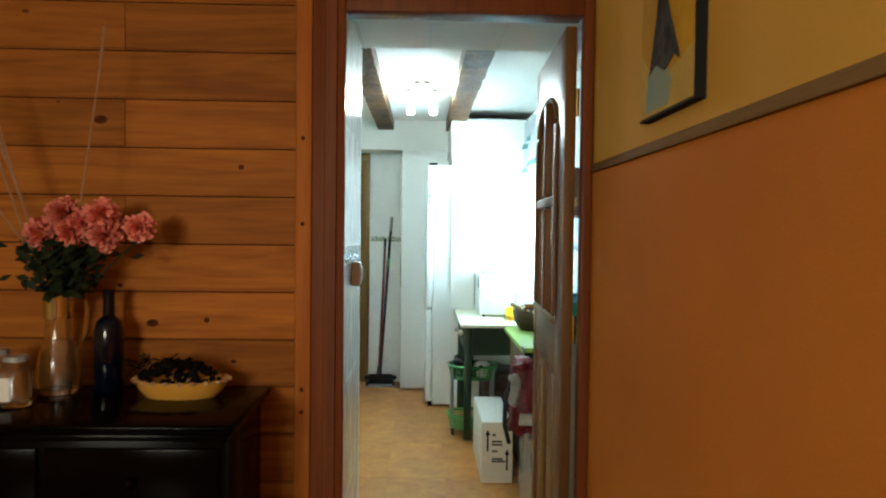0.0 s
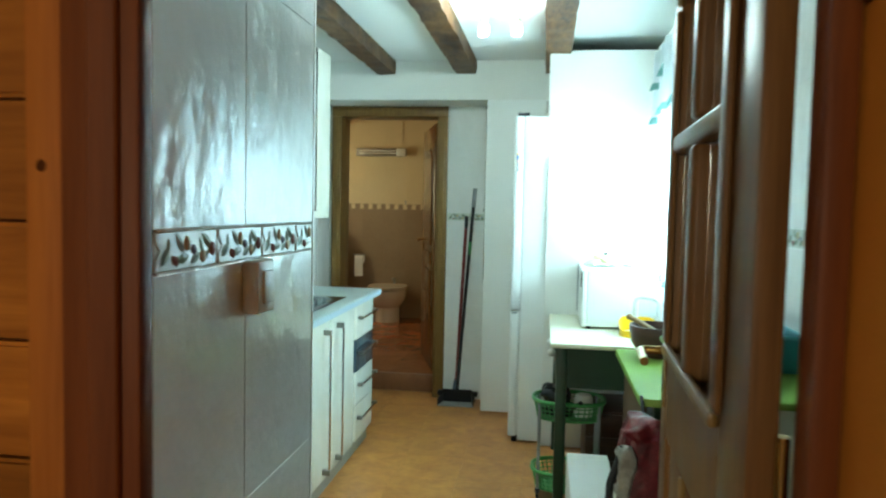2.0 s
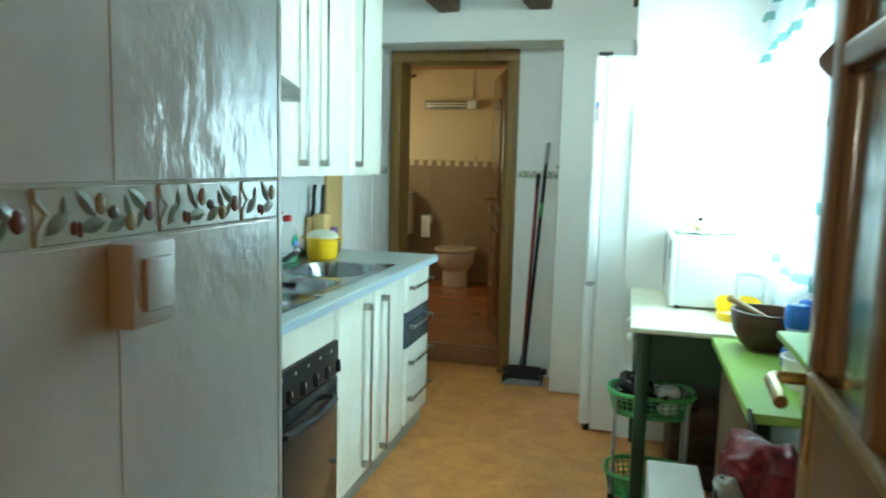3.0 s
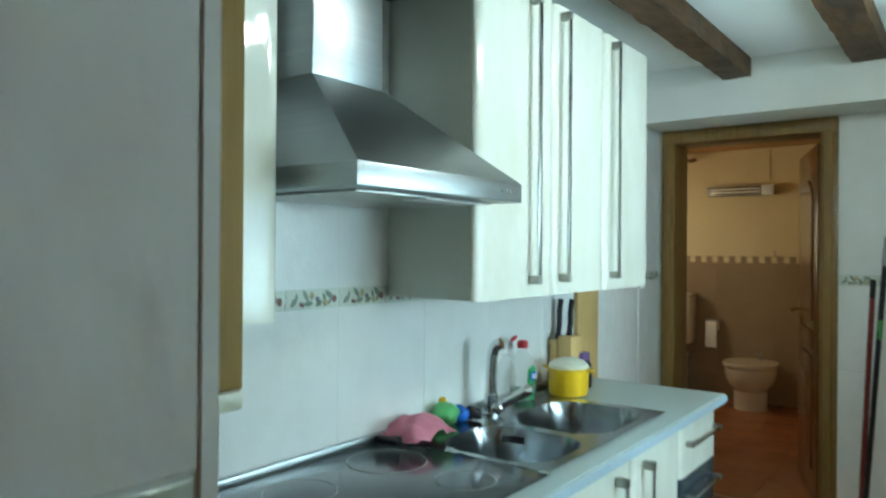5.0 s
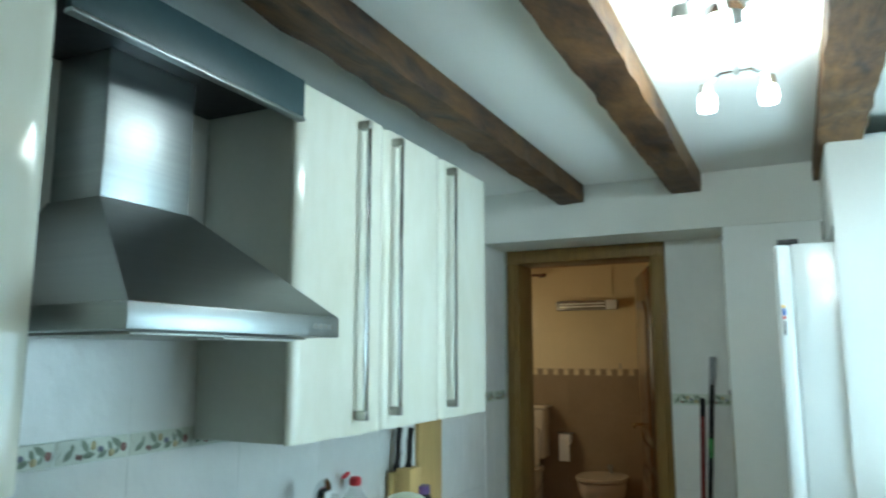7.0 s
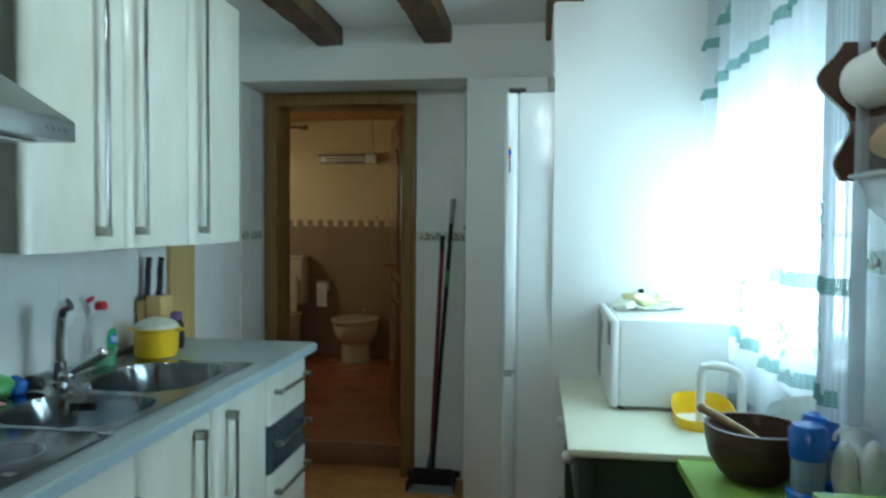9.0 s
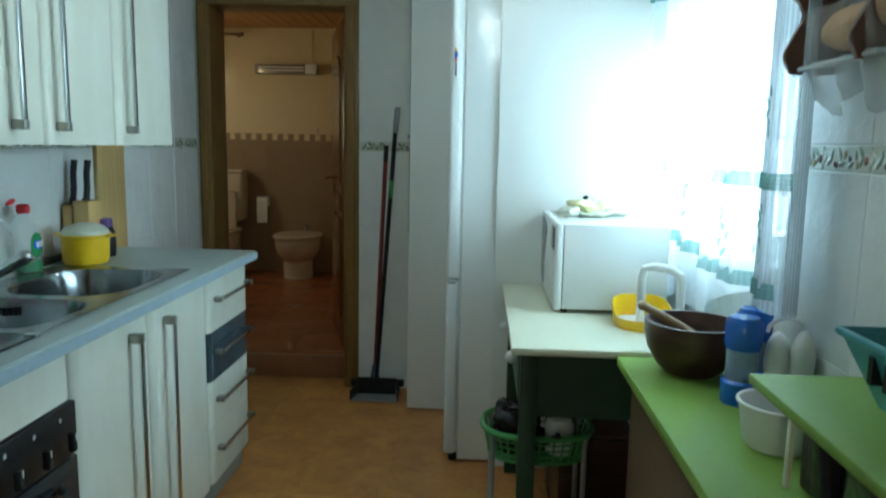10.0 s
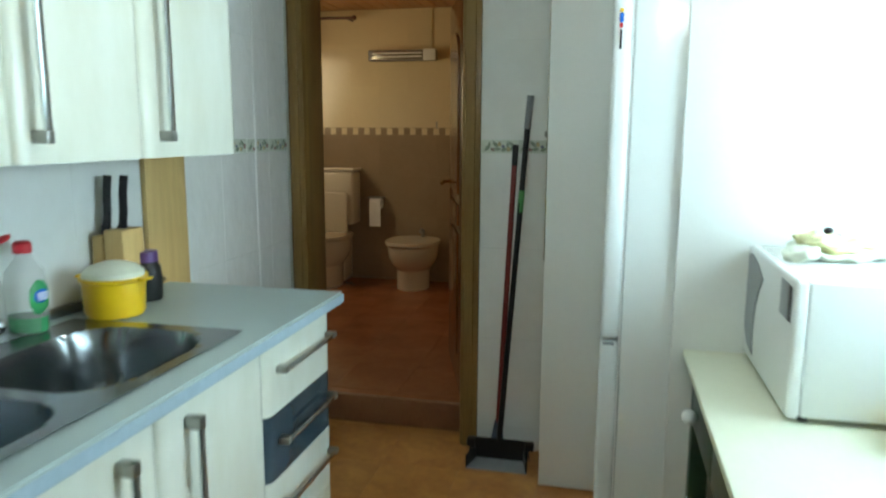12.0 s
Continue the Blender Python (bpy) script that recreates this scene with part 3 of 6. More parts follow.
part("cloth", sheet(7.452, 8.555, 0.99, 2.27, 0.0, hem, n=110), CURTAIN, curtain)
part("net_border", sheet(7.205, 7.45, 0.985, 2.27, 0.0, hem, n=30), CURTAIN_DENSE, curtain, "dense netted edge of the curtain")
for a, b, z in ((7.25, 7.70, 1.255), (8.10, 8.25, 1.270), (8.49, 8.55, 1.28), (7.29, 7.79, 1.010), (7.80, 8.04, 1.030), (8.02, 8.31, 1.045),
                (8.30, 8.55, 1.875), (8.05, 8.31, 1.905), (7.80, 8.06, 1.915), (7.52, 7.72, 1.95), (8.40, 8.55, 2.06), (8.10, 8.28, 2.10), (7.60, 7.80, 2.12)):
    part("green_band", sheet(a, b, z, z + 0.038, 0.006, n=30, mrows=2), CURTAIN_GREEN, curtain, "green chequered band")
# stems and leaves embroidered on the cloth
for a, z, h in ((8.20, 1.10, 0.13), (7.93, 1.09, 0.15), (7.55, 1.07, 0.15), (7.36, 1.32, 0.16), (7.36, 1.08, 0.14), (8.35, 1.95, 0.09)):
    bm = bmesh.new()
    for k in range(7):
        y, zz, up = a + 0.016 * math.sin(k * 1.9), z + h * k / 7, 0.012 if k % 2 else -0.012
        bm.faces.new([bm.verts.new((wave(q) - 0.007 + (wave(q) - 1.462) * 0.5, q, r)) for q, r in ((y, zz), (y + up, zz + 0.010), (y + up * 1.6, zz + 0.030), (y + up * 0.2, zz + 0.020))])
    part("leaf_motif", bm, CURTAIN_GREEN, curtain, "grey-green embroidered sprig")
part("curtain_rod", cyl((1.462, 7.18, 2.285), (1.462, 8.56, 2.285), 0.010), WHITE_PLASTIC, curtain)

# ---- wall cabinets, counter, hood ----


def round_door(x_back, x_front, y0, y1, z0, z1, r=0.019):
    pts = []
    for k in range(9):
        a = math.pi / 2 * k / 8
        pts.append((x_front - r + r * math.sin(a), y0 + 1.9 * r * (1 - math.cos(a))))
    for k in range(9):
        a = math.pi / 2 * (1 - k / 8)
        pts.append((x_front - r + r * math.sin(a), y1 - 1.9 * r * (1 - math.cos(a))))
    pts += [(x_back, y1), (x_back, y0)]
    return prism(pts, "z", z0, z1, 0.002)


def bar_handle(parent, x, y, z0, z1):
    """A long upright bar handle on a door whose face is at x."""
    h = part("handle", box(x + 0.026, x + 0.036, y - 0.009, y + 0.009, z0, z1, 0.003), CHROME, parent, "long satin steel bar handle")
    for z in (z0, z1 - 0.026):
        part("handle_end", box(x, x + 0.038, y - 0.011, y + 0.011, z, z + 0.026, 0.003), NICKEL, h)


def wall_cabinet(y0, y1, doors, label):
    c = thing("wall_cabinet", label, "cabinet", (WX, y0, 1.32), "wall cabinets")
    part("body", box(WX + 0.008, -0.424, y0 + 0.001, y1 - 0.001, 1.322, 2.256, 0.002), CARCASS, c, "grey-white carcass")
    for a, b, hy in doors:
        d = part("door", round_door(-0.422, -0.402, a + 0.0015, b - 0.0015, 1.32, 2.26), CABINET, c, "pearl white lacquered door")
        bar_handle(d, -0.402, hy, 1.36, 2.235)
    return c


wall_cabinet(5.862, 6.533, ((5.862, 6.215, 6.13), (6.215, 6.533, 6.318)), "pearl white lacquered wall cabinet beside the hood")
wall_cabinet(7.213, 8.045, ((7.213, 7.655, 7.505), (7.655, 8.045, 7.70)), "two-door pearl white lacquered wall cabinet")
wall_cabinet(8.045, 8.48, ((8.045, 8.48, 8.105),), "single-door pearl white lacquered wall cabinet")

over_hood = thing("shelf_box", "dark teal board closing the gap above the hood", "shelf", (-0.55, 6.92, 2.15))
part("front", box(-0.402, -0.385, 6.536, 7.210, 2.155, 2.258, 0.003), DARK_TEAL, over_hood)
part("lip", box(-0.404, -0.380, 6.536, 7.210, 2.146, 2.155, 0.002), STEEL, over_hood, "thin steel edge")
for xa, ya, yb in ((WX + 0.008, 6.536, 6.754), (WX + 0.008, 7.006, 7.210), (-0.556, 6.7542, 7.0058)):
    part("underside", box(xa, -0.403, ya, yb, 2.2, 2.214), BLACK, over_hood)

hood = thing("range_hood", "brushed steel chimney hood over the hob", "range hood", (-0.5, 6.93, 1.58))
bm = bmesh.new()
lo = [(-0.724, 6.583), (-0.247, 6.583), (-0.247, 7.180), (-0.724, 7.180)]
up = [(-0.724, 6.753), (-0.556, 6.753), (-0.556, 7.007), (-0.724, 7.007)]
a = [bm.verts.new((x, y, 1.631)) for x, y in lo]
b = [bm.verts.new((x, y, 1.872)) for x, y in up]
for k in range(4):
    bm.faces.new((a[k], a[(k + 1) % 4], b[(k + 1) % 4], b[k]))
bm.faces.new(b)
bm.faces.new(a)
part("canopy", bm, STEEL, hood)
part("front_band", box(-0.724, -0.244, 6.579, 7.184, 1.583, 1.6305, 0.003), STEEL, hood)
chimney = part("chimney", box(-0.724, -0.560, 6.757, 7.003, 1.873, 2.37, 0.004), STEEL, hood)
part("filter_panel", box(-0.68, -0.30, 6.635, 7.13, 1.577, 1.5825, 0.002), NICKEL, hood, "grey slotted grease filter")
part("lamp_strip", box(-0.36, -0.29, 6.85, 7.07, 1.573, 1.5765), WHITE_PLASTIC, hood)
for k in range(4):
    part("button", cyl((-0.247, 7.09 + 0.02 * k, 1.607), (-0.2415, 7.09 + 0.02 * k, 1.607), 0.006, seg=10), NICKEL, hood)

# worktop with its sink opening
SX0, SX1, SY0, SY1 = -0.645, -0.188, 7.205, 8.050
bm = bmesh.new()
box(WX + 0.009, -0.100, 5.862, SY0, 0.862, 0.9, bm=bm)
box(WX + 0.009, -0.100, SY1, 8.540, 0.862, 0.9, bm=bm)
box(WX + 0.009, SX0, SY0, SY1, 0.862, 0.9, bm=bm)
box(SX1, -0.100, SY0, SY1, 0.862, 0.9, bm=bm)
edge = [e for e in bm.edges if all(v.co.x > -0.101 for v in e.verts) and abs(e.verts[0].co.z - e.verts[1].co.z) < 1e-5]
bmesh.ops.bevel(bm, geom=edge, offset=0.006, segments=3, affect="EDGES")
top = thing("worktop", "grey-green laminate worktop along the tiled wall", "worktop", (-0.4, 7.2, 0.862))
part("slab", bm, COUNTER, top)
part("edge_band", box(-0.0998, -0.0985, 5.864, 8.5395, 0.8685, 0.8935), EDGE_BLUE, top, "pale blue-grey front edging")
part("edge_band", box(WX + 0.012, -0.0985, 8.5400, 8.5415, 0.8685, 0.8935), EDGE_BLUE, top)
part("upstand", box(WX + 0.0085, WX + 0.026, 5.862, 8.535, 0.9005, 0.928, 0.006), STEEL, top, "steel-coloured upstand strip")

sink = thing("kitchen_sink", "stainless steel sink with two round-cornered bowls, used", "sink", (-0.42, 7.6, 0.72))
bm = bmesh.new()
NXS, NYS = 44, 78


def sink_z(x, y):
    z = 0.9045
    for cy, ry in ((7.385, 0.150), (7.80, 0.205)):
        u, v = (x + 0.39) / 0.170, (y - cy) / ry
        s = (abs(u) ** 3.2 + abs(v) ** 3.2) ** (1 / 3.2)
        z -= 0.15 * min(max((1.04 - s) / 0.12, 0), 1) ** 0.8
    return z


grid = [[bm.verts.new((SX0 - 0.012 + (SX1 - SX0 + 0.024) * i / NXS, SY0 - 0.004 + (SY1 - SY0 + 0.014) * j / NYS, 0)) for j in range(NYS + 1)] for i in range(NXS + 1)]
for row in grid:
    for v in row:
        v.co.z = sink_z(v.co.x, v.co.y)
for p, q in zip(grid, grid[1:]):
    for j in range(NYS):
        bm.faces.new((p[j], q[j], q[j + 1], p[j + 1]))
part("basin", bm, STEEL_SINK, sink)
for cy in (7.385, 7.80):
    part("drain", lathe([(0.0, 0.004), (0.02, 0.006), (0.04, 0.004), (0.043, 0.0)], (-0.39, cy, 0.756)), CHROME, sink)
slots = bmesh.new()
for k in range(7):
    x = -0.505 + 0.010 * k
    wall_y = min((7.385 + 0.001 * m for m in range(100, 165)), key=lambda y: abs(sink_z(x, y) - 0.868))
    box(x, x + 0.006, wall_y - 0.006, wall_y - 0.001, 0.858, 0.880, bm=slots)
part("overflow", slots, BLACK, sink, "dark overflow slots")

hob = thing("hob", "black glass ceramic hob set into the worktop", "hob", (-0.43, 6.87, 0.9))
part("glass", box(-0.695, -0.165, 6.555, 7.185, 0.9005, 0.9075, 0.003), HOB, hob)
for cx, cy, r in ((-0.55, 6.72, 0.085), (-0.30, 6.72, 0.105), (-0.55, 7.02, 0.105), (-0.30, 7.02, 0.075)):
    bm = tube([(cx + r * math.cos(k * math.pi / 24), cy + r * math.sin(k * math.pi / 24), 0.9076) for k in range(49)], 0.0009, 6)
    part("cooking_zone", bm, EDGE_GREY, hob, "thin grey ring")
part("rim", box(-0.19, -0.160, 7.176, 7.192, 0.9008, 0.912, 0.002), CHROME, hob)
for k in range(3):
    part("control", box(-0.215, -0.19, 6.80 + 0.05 * k, 6.82 + 0.05 * k, 0.9076, 0.9082), EDGE_GREY, hob)


def base_cabinet(name, label, y0, y1):
    c = thing(name, label, "cabinet", (-0.4, y0, 0), "base cabinets")
    part("body", box(WX + 0.01, -0.152, y0 + 0.001, y1 - 0.001, 0.10, 0.735 if name == "sink_cabinet" else 0.861), CARCASS, c)
    part("plinth", box(-0.6, -0.168, y0 + 0.001, y1 - 0.001, 0.0, 0.0995), EDGE_GREY, c, "grey plinth strip")
    return c


FX0, FX1 = -0.150, -0.130
c = base_cabinet("base_cabinet", "pearl white base cabinet beside the oven", 5.862, 6.648)
for a, b, hy in ((5.866, 6.26, 6.17), (6.26, 6.648, 6.35)):
    d = part("door", round_door(FX0, FX1, a + 0.0015, b - 0.0015, 0.105, 0.858), CABINET, c)
    bar_handle(d, FX1, hy, 0.135, 0.82)
c = base_cabinet("sink_cabinet", "pearl white two-door cabinet under the sink", 7.25, 8.075)
for a, b, hy in ((7.25, 7.645, 7.527), (7.645, 8.075, 7.735)):
    d = part("door", round_door(FX0, FX1, a + 0.0015, b - 0.0015, 0.105, 0.858), CABINET, c)
    bar_handle(d, FX1, hy, 0.135, 0.82)
c = base_cabinet("drawer_cabinet", "pearl white cabinet with four drawers, one dark slate", 8.076, 8.502)
for z0, z1, m, lab in ((0.668, 0.858, CABINET, ""), (0.490, 0.665, SLATE, "dark slate drawer front"), (0.305, 0.487, CABINET, ""), (0.105, 0.302, CABINET, "")):
    d = part("drawer", round_door(FX0, FX1, 8.078, 8.500, z0, z1), m, c, lab)
    zc = z1 - 0.075
    h = part("handle", box(FX1 + 0.022, FX1 + 0.030, 8.13, 8.48, zc - 0.007, zc + 0.007, 0.003), CHROME, d, "satin steel bar handle")
    for y in (8.13, 8.455):
        part("handle_end", box(FX1, FX1 + 0.031, y, y + 0.025, zc - 0.009, zc + 0.009, 0.003), NICKEL, h)

oven = thing("oven", "black built-in oven with round knobs under the hob", "oven", (-0.4, 6.95, 0.1))
part("top_panel", round_door(FX0, FX1, 6.652, 7.248, 0.742, 0.858), CABINET, oven, "pearl white panel above the oven")
part("body", box(-0.70, -0.152, 6.652, 7.248, 0.10, 0.74), BLACK, oven)
part("plinth", box(-0.6, -0.168, 6.652, 7.248, 0.0, 0.0995), EDGE_GREY, oven)
part("control_panel", box(-0.150, -0.122, 6.654, 7.246, 0.612, 0.738, 0.005), BLACK, oven)
for k in range(6):
    y = 6.71 + 0.094 * k
    kn = part("knob", lathe([(0.0, 0.020), (0.018, 0.020), (0.022, 0.015), (0.024, 0.006), (0.027, 0.004), (0.028, 0.0)], (0, 0, 0), 24), KNOB, oven)
    kn.matrix_local = Matrix.Translation(Vector((-0.122, y, 0.662)) - ORG[oven.name]) @ pose(0, 0, 0, 0, 90, 0)
    part("grip", box(-0.104, -0.086, y - 0.006, y + 0.006, 0.640, 0.684, 0.004, 2), KNOB, oven)
    part("pointer", box(-0.0865, -0.0852, y - 0.0015, y + 0.0015, 0.668, 0.683), WHITE_PLASTIC, oven, "white pointer line")
    part("knob_mark", box(-0.1215, -0.1205, y - 0.004, y + 0.004, 0.706, 0.716), WHITE_PLASTIC, oven, "small white print")
dr = part("oven_door", box(-0.150, -0.124, 6.654, 7.246, 0.125, 0.606, 0.005), HOB, oven, "black glass oven door")
part("handle", tube([(-0.118, 6.74, 0.555), (-0.088, 6.76, 0.553), (-0.078, 6.95, 0.545), (-0.088, 7.14, 0.553), (-0.118, 7.16, 0.555)], 0.011), BLACK, dr)

# ---- fridge side ----
fridge = thing("fridge_freezer", "tall white fridge freezer with two doors", "refrigerator", (1.0, 8.92, 0))
part("body", box(0.734, 1.32, 8.586, 9.160, 0.012, 1.938, 0.008), ENAMEL, fridge)
for z0, z1 in ((0.035, 0.788), (0.794, 1.938)):
    d = part("door", box(0.676, 0.729, 8.584, 9.162, z0, z1, 0.014, 3), ENAMEL, fridge)
part("gasket", box(0.7285, 0.7335, 8.590, 9.152, 0.045, 1.93), WHITE_PLASTIC, fridge)
for x in (0.715, 1.28):
    part("foot", cyl((x, 8.62, 0.0), (x, 8.62, 0.034 if x < 0.73 else 0.0115), 0.018), BLACK, fridge)
part("handle_notch", box(0.684, 0.716, 8.5825, 8.5838, 0.776, 0.786, 0.001), GREY_PLASTIC, fridge)
part("hinge_cap", box(0.69, 0.76, 8.60, 8.64, 1.939, 1.958, 0.004), BLACK, fridge)

tall = thing("tall_cabinet", "white melamine housing round the fridge", "cabinet", (1.2, 8.7, 0))
part("side_panel", box(0.874, EX - 0.008, 8.562, 8.581, 0.0, 2.305, 0.002), MELAMINE, tall)
bm = box(0.886, EX - 0.008, 8.582, 9.160, 1.99, 2.300, 0.002)
part("top_unit", bm, MELAMINE, tall)
part("door", box(0.866, 0.885, 8.584, 9.158, 1.992, 2.298, 0.003), MELAMINE, tall)
part("handle", box(0.851, 0.866, 9.10, 9.115, 2.02, 2.10, 0.003), NICKEL, tall)

pantry = thing("pantry_cupboard", "shallow white cupboard against the far wall", "cabinet", (1.0, 9.4, 0))
part("body", box(0.463, EX - 0.008, 9.1865, 9.485, 0.012, 2.117, 0.002), CREAM_WALL, pantry)
part("side", box(0.460, EX - 0.009, 9.171, 9.1860, 0.01, 2.118, 0.002), MELAMINE, pantry)
part("edge_rod", cyl((0.455, 9.26, 0.9), (0.455, 9.26, 2.05), 0.006, seg=10), CHROME, pantry, "thin metal rod")
for z in (1.37, 2.06):
    part("hinge", box(0.446, 0.4625, 9.19, 9.213, z, z + 0.022, 0.002), NICKEL, pantry)

# ---- table and green tops by the window ----
table = thing("kitchen_table", "dark green table with drawers and a cream top", "table", (1.2, 8.1, 0))
part("tabletop", box(0.905, 1.44, 7.625, 8.560, 0.765, 0.788, 0.006), CREAM_TOP, table)
part("apron", box(0.96, 1.42, 7.665, 7.69, 0.575, 0.7645), DARK_GREEN, table)
part("apron", box(1.40, 1.42, 7.69, 8.53, 0.64, 0.7645), DARK_GREEN, table)
part("apron", box(0.96, 1.40, 8.53, 8.55, 0.64, 0.7645), DARK_GREEN, table)
for x, y in ((0.935, 7.655), (1.38, 7.655), (0.935, 8.50), (1.38, 8.50)):
    part("leg", box(x, x + 0.05, y, y + 0.05, 0, 0.7645, 0.004), DARK_GREEN, table)
for y0, y1, ky, kz in ((7.71, 8.12, 7.79, 0.712), (8.13, 8.49, 8.40, 0.65)):
    d = part("drawer", box(0.932, 0.95, y0, y1, 0.60, 0.758, 0.004), DARK_GREEN, table)
    part("knob", ball((0.914, ky, kz), 0.020), WHITE_PLASTIC, d, "white round knob")

shelf = thing("green_counter", "lime green counter top on a wooden end board", "worktop", (1.4, 7.2, 0))
part("slab", box(1.195, EX - 0.01, 6.77, 7.622, 0.748, 0.776, 0.004), GREEN_TOP, shelf)
part("end_board", box(1.235, 1.255, 7.02, 7.60, 0.0, 0.7475, 0.003), SHADED_BOARD, shelf, "plain wooden board")
rack = thing("green_shelf", "raised lime green shelf with a cream upright", "shelf", (1.45, 6.9, 0))
part("slab", box(1.268, EX - 0.009, 6.05, 6.886, 0.952, 0.970, 0.003), GREEN_TOP, rack)
part("upright", box(1.335, 1.344, 6.862, 6.877, 0.777, 0.9515, 0.002), CREAM_TOP, rack)
part("lower_upright", box(1.30, EX - 0.01, 6.07, 6.085, 0.0, 0.9515, 0.002), CREAM_TOP, rack)


# ---- hall things ----
dresser = thing("dresser", "dark polished wooden dresser against the pine wall", "dresser", (-0.55, 4.95, 0))
part("top", box(-1.30, 0.160, 4.70, 5.17, 0.888, 0.915, 0.008, 3), DARK_WOOD, dresser)
part("moulding", box(-1.285, 0.145, 4.715, 5.165, 0.868, 0.8875, 0.005), DARK_WOOD, dresser)
part("body", box(-1.27, 0.130, 4.73, 5.165, 0.06, 0.8675, 0.004), DARK_WOOD, dresser)
part("plinth", box(-1.28, 0.140, 4.72, 5.165, 0.0, 0.0595, 0.004), DARK_WOOD, dresser)
for k in range(3):
    d = part("drawer", box(-1.24 + 0.46 * k, -0.80 + 0.46 * k, 4.716, 4.7295, 0.68, 0.85, 0.005), DARK_WOOD, dresser)
    part("knob", ball((-1.02 + 0.46 * k, 4.705, 0.765), 0.016), DARK_WOOD, d)
    part("door", box(-1.24 + 0.46 * k, -0.80 + 0.46 * k, 4.716, 4.7295, 0.09, 0.66, 0.006), DARK_WOOD, dresser)

vase = thing("glass_jug", "clear glass jug with a metal rim holding stems", "vase", (-0.455, 5.06, 0.915))
part("body", lathe([(0.0, 0.0), (0.05, 0.0), (0.062, 0.02), (0.064, 0.06), (0.052, 0.12), (0.036, 0.17), (0.034, 0.22), (0.038, 0.27), (0.034, 0.27), (0.030, 0.22), (0.032, 0.17), (0.048, 0.12), (0.058, 0.06), (0.055, 0.02), (0.0, 0.012)], (-0.455, 5.06, 0.9155)), CLEAR, vase)
part("rim", lathe([(0.0385, 0.225), (0.042, 0.225), (0.044, 0.295), (0.040, 0.295)], (-0.455, 5.06, 0.9155)), CHROME, vase, "shiny metal collar")
part("handle", tube([(-0.412, 5.05, 1.20), (-0.375, 5.05, 1.21), (-0.362, 5.05, 1.17), (-0.372, 5.05, 1.10), (-0.40, 5.05, 1.04)], 0.006), CLEAR, vase)
flowers = thing("flower_bunch", "coral artificial carnations with dark leaves in a jug", "flowers", (-0.42, 5.04, 1.15))
rnd = random.Random(3)
heads = ((-0.405, 1.455, 0.045), (-0.30, 1.455, 0.044), (-0.47, 1.395, 0.044), (-0.385, 1.405, 0.045), (-0.285, 1.392, 0.045), (-0.19, 1.418, 0.040), (-0.35, 1.43, 0.040))
for fx, fz, fr in heads:
    bm = bmesh.new()
    for _ in range(260):
        d = Vector((rnd.gauss(0, 1), rnd.gauss(0, 1) - 0.5, rnd.gauss(0, 1))).normalized()
        p = Vector((fx, 5.0, fz)) + d * fr * rnd.uniform(0.25, 0.75)
        side = d.orthogonal().normalized()
        side.rotate(Matrix.Rotation(rnd.uniform(0, 6.28), 3, d))
        w = fr * 0.16
        tip = p + d * fr * 0.45 + side * rnd.uniform(-0.3, 0.3) * w
        vs = [bm.verts.new(v) for v in (p - side * w * 0.5, p + side * w * 0.5, tip + side * w, tip + d * w * 0.5, tip - side * w)]
        bm.faces.new(vs)
    part("bloom", bm, PETAL, flowers)
    part("stem", tube([(fx, 5.02, fz - 0.03), ((fx - 0.44) / 2 - 0.0, 5.04, 1.28), (-0.445, 5.06, 1.18)], 0.003, 6), LEAF_DARK, flowers)
bm = bmesh.new()
for _ in range(420):
    c = Vector((rnd.gauss(-0.42, 0.055), rnd.gauss(5.03, 0.03), rnd.uniform(1.22, 1.37)))
    if c.z < 1.27:
        c.x = -0.43 + (c.x + 0.43) * 0.6
    d = Vector((rnd.gauss(0, 1), rnd.gauss(0, 0.6), rnd.gauss(0.4, 0.6))).normalized() * rnd.uniform(0.03, 0.055)
    s = d.orthogonal().normalized() * 0.013
    bm.faces.new([bm.verts.new(v) for v in (c, c + d * 0.5 + s, c + d, c + d * 0.5 - s)])
part("leaves", bm, LEAF_DARK, flowers)
for pts in ([(-0.42, 5.05, 1.2), (-0.356, 5.0, 1.51), (-0.307, 5.0, 1.85)], [(-0.45, 5.05, 1.2), (-0.518, 5.0, 1.459), (-0.59, 5.0, 1.696), (-0.66, 5.0, 1.90)],
            [(-0.45, 5.05, 1.2), (-0.51, 5.0, 1.368), (-0.59, 5.0, 1.597), (-0.68, 5.0, 1.82)], [(-0.455, 5.05, 1.2), (-0.47, 5.02, 1.286), (-0.59, 5.0, 1.458), (-0.72, 5.0, 1.62)],
            [(-0.45, 5.05, 1.2), (-0.49, 5.01, 1.37), (-0.575, 5.0, 1.62), (-0.62, 5.0, 1.74)]):
    part("dry_stem", tube(pts, 0.0028, 6), STRAW, flowers, "thin dry reed")
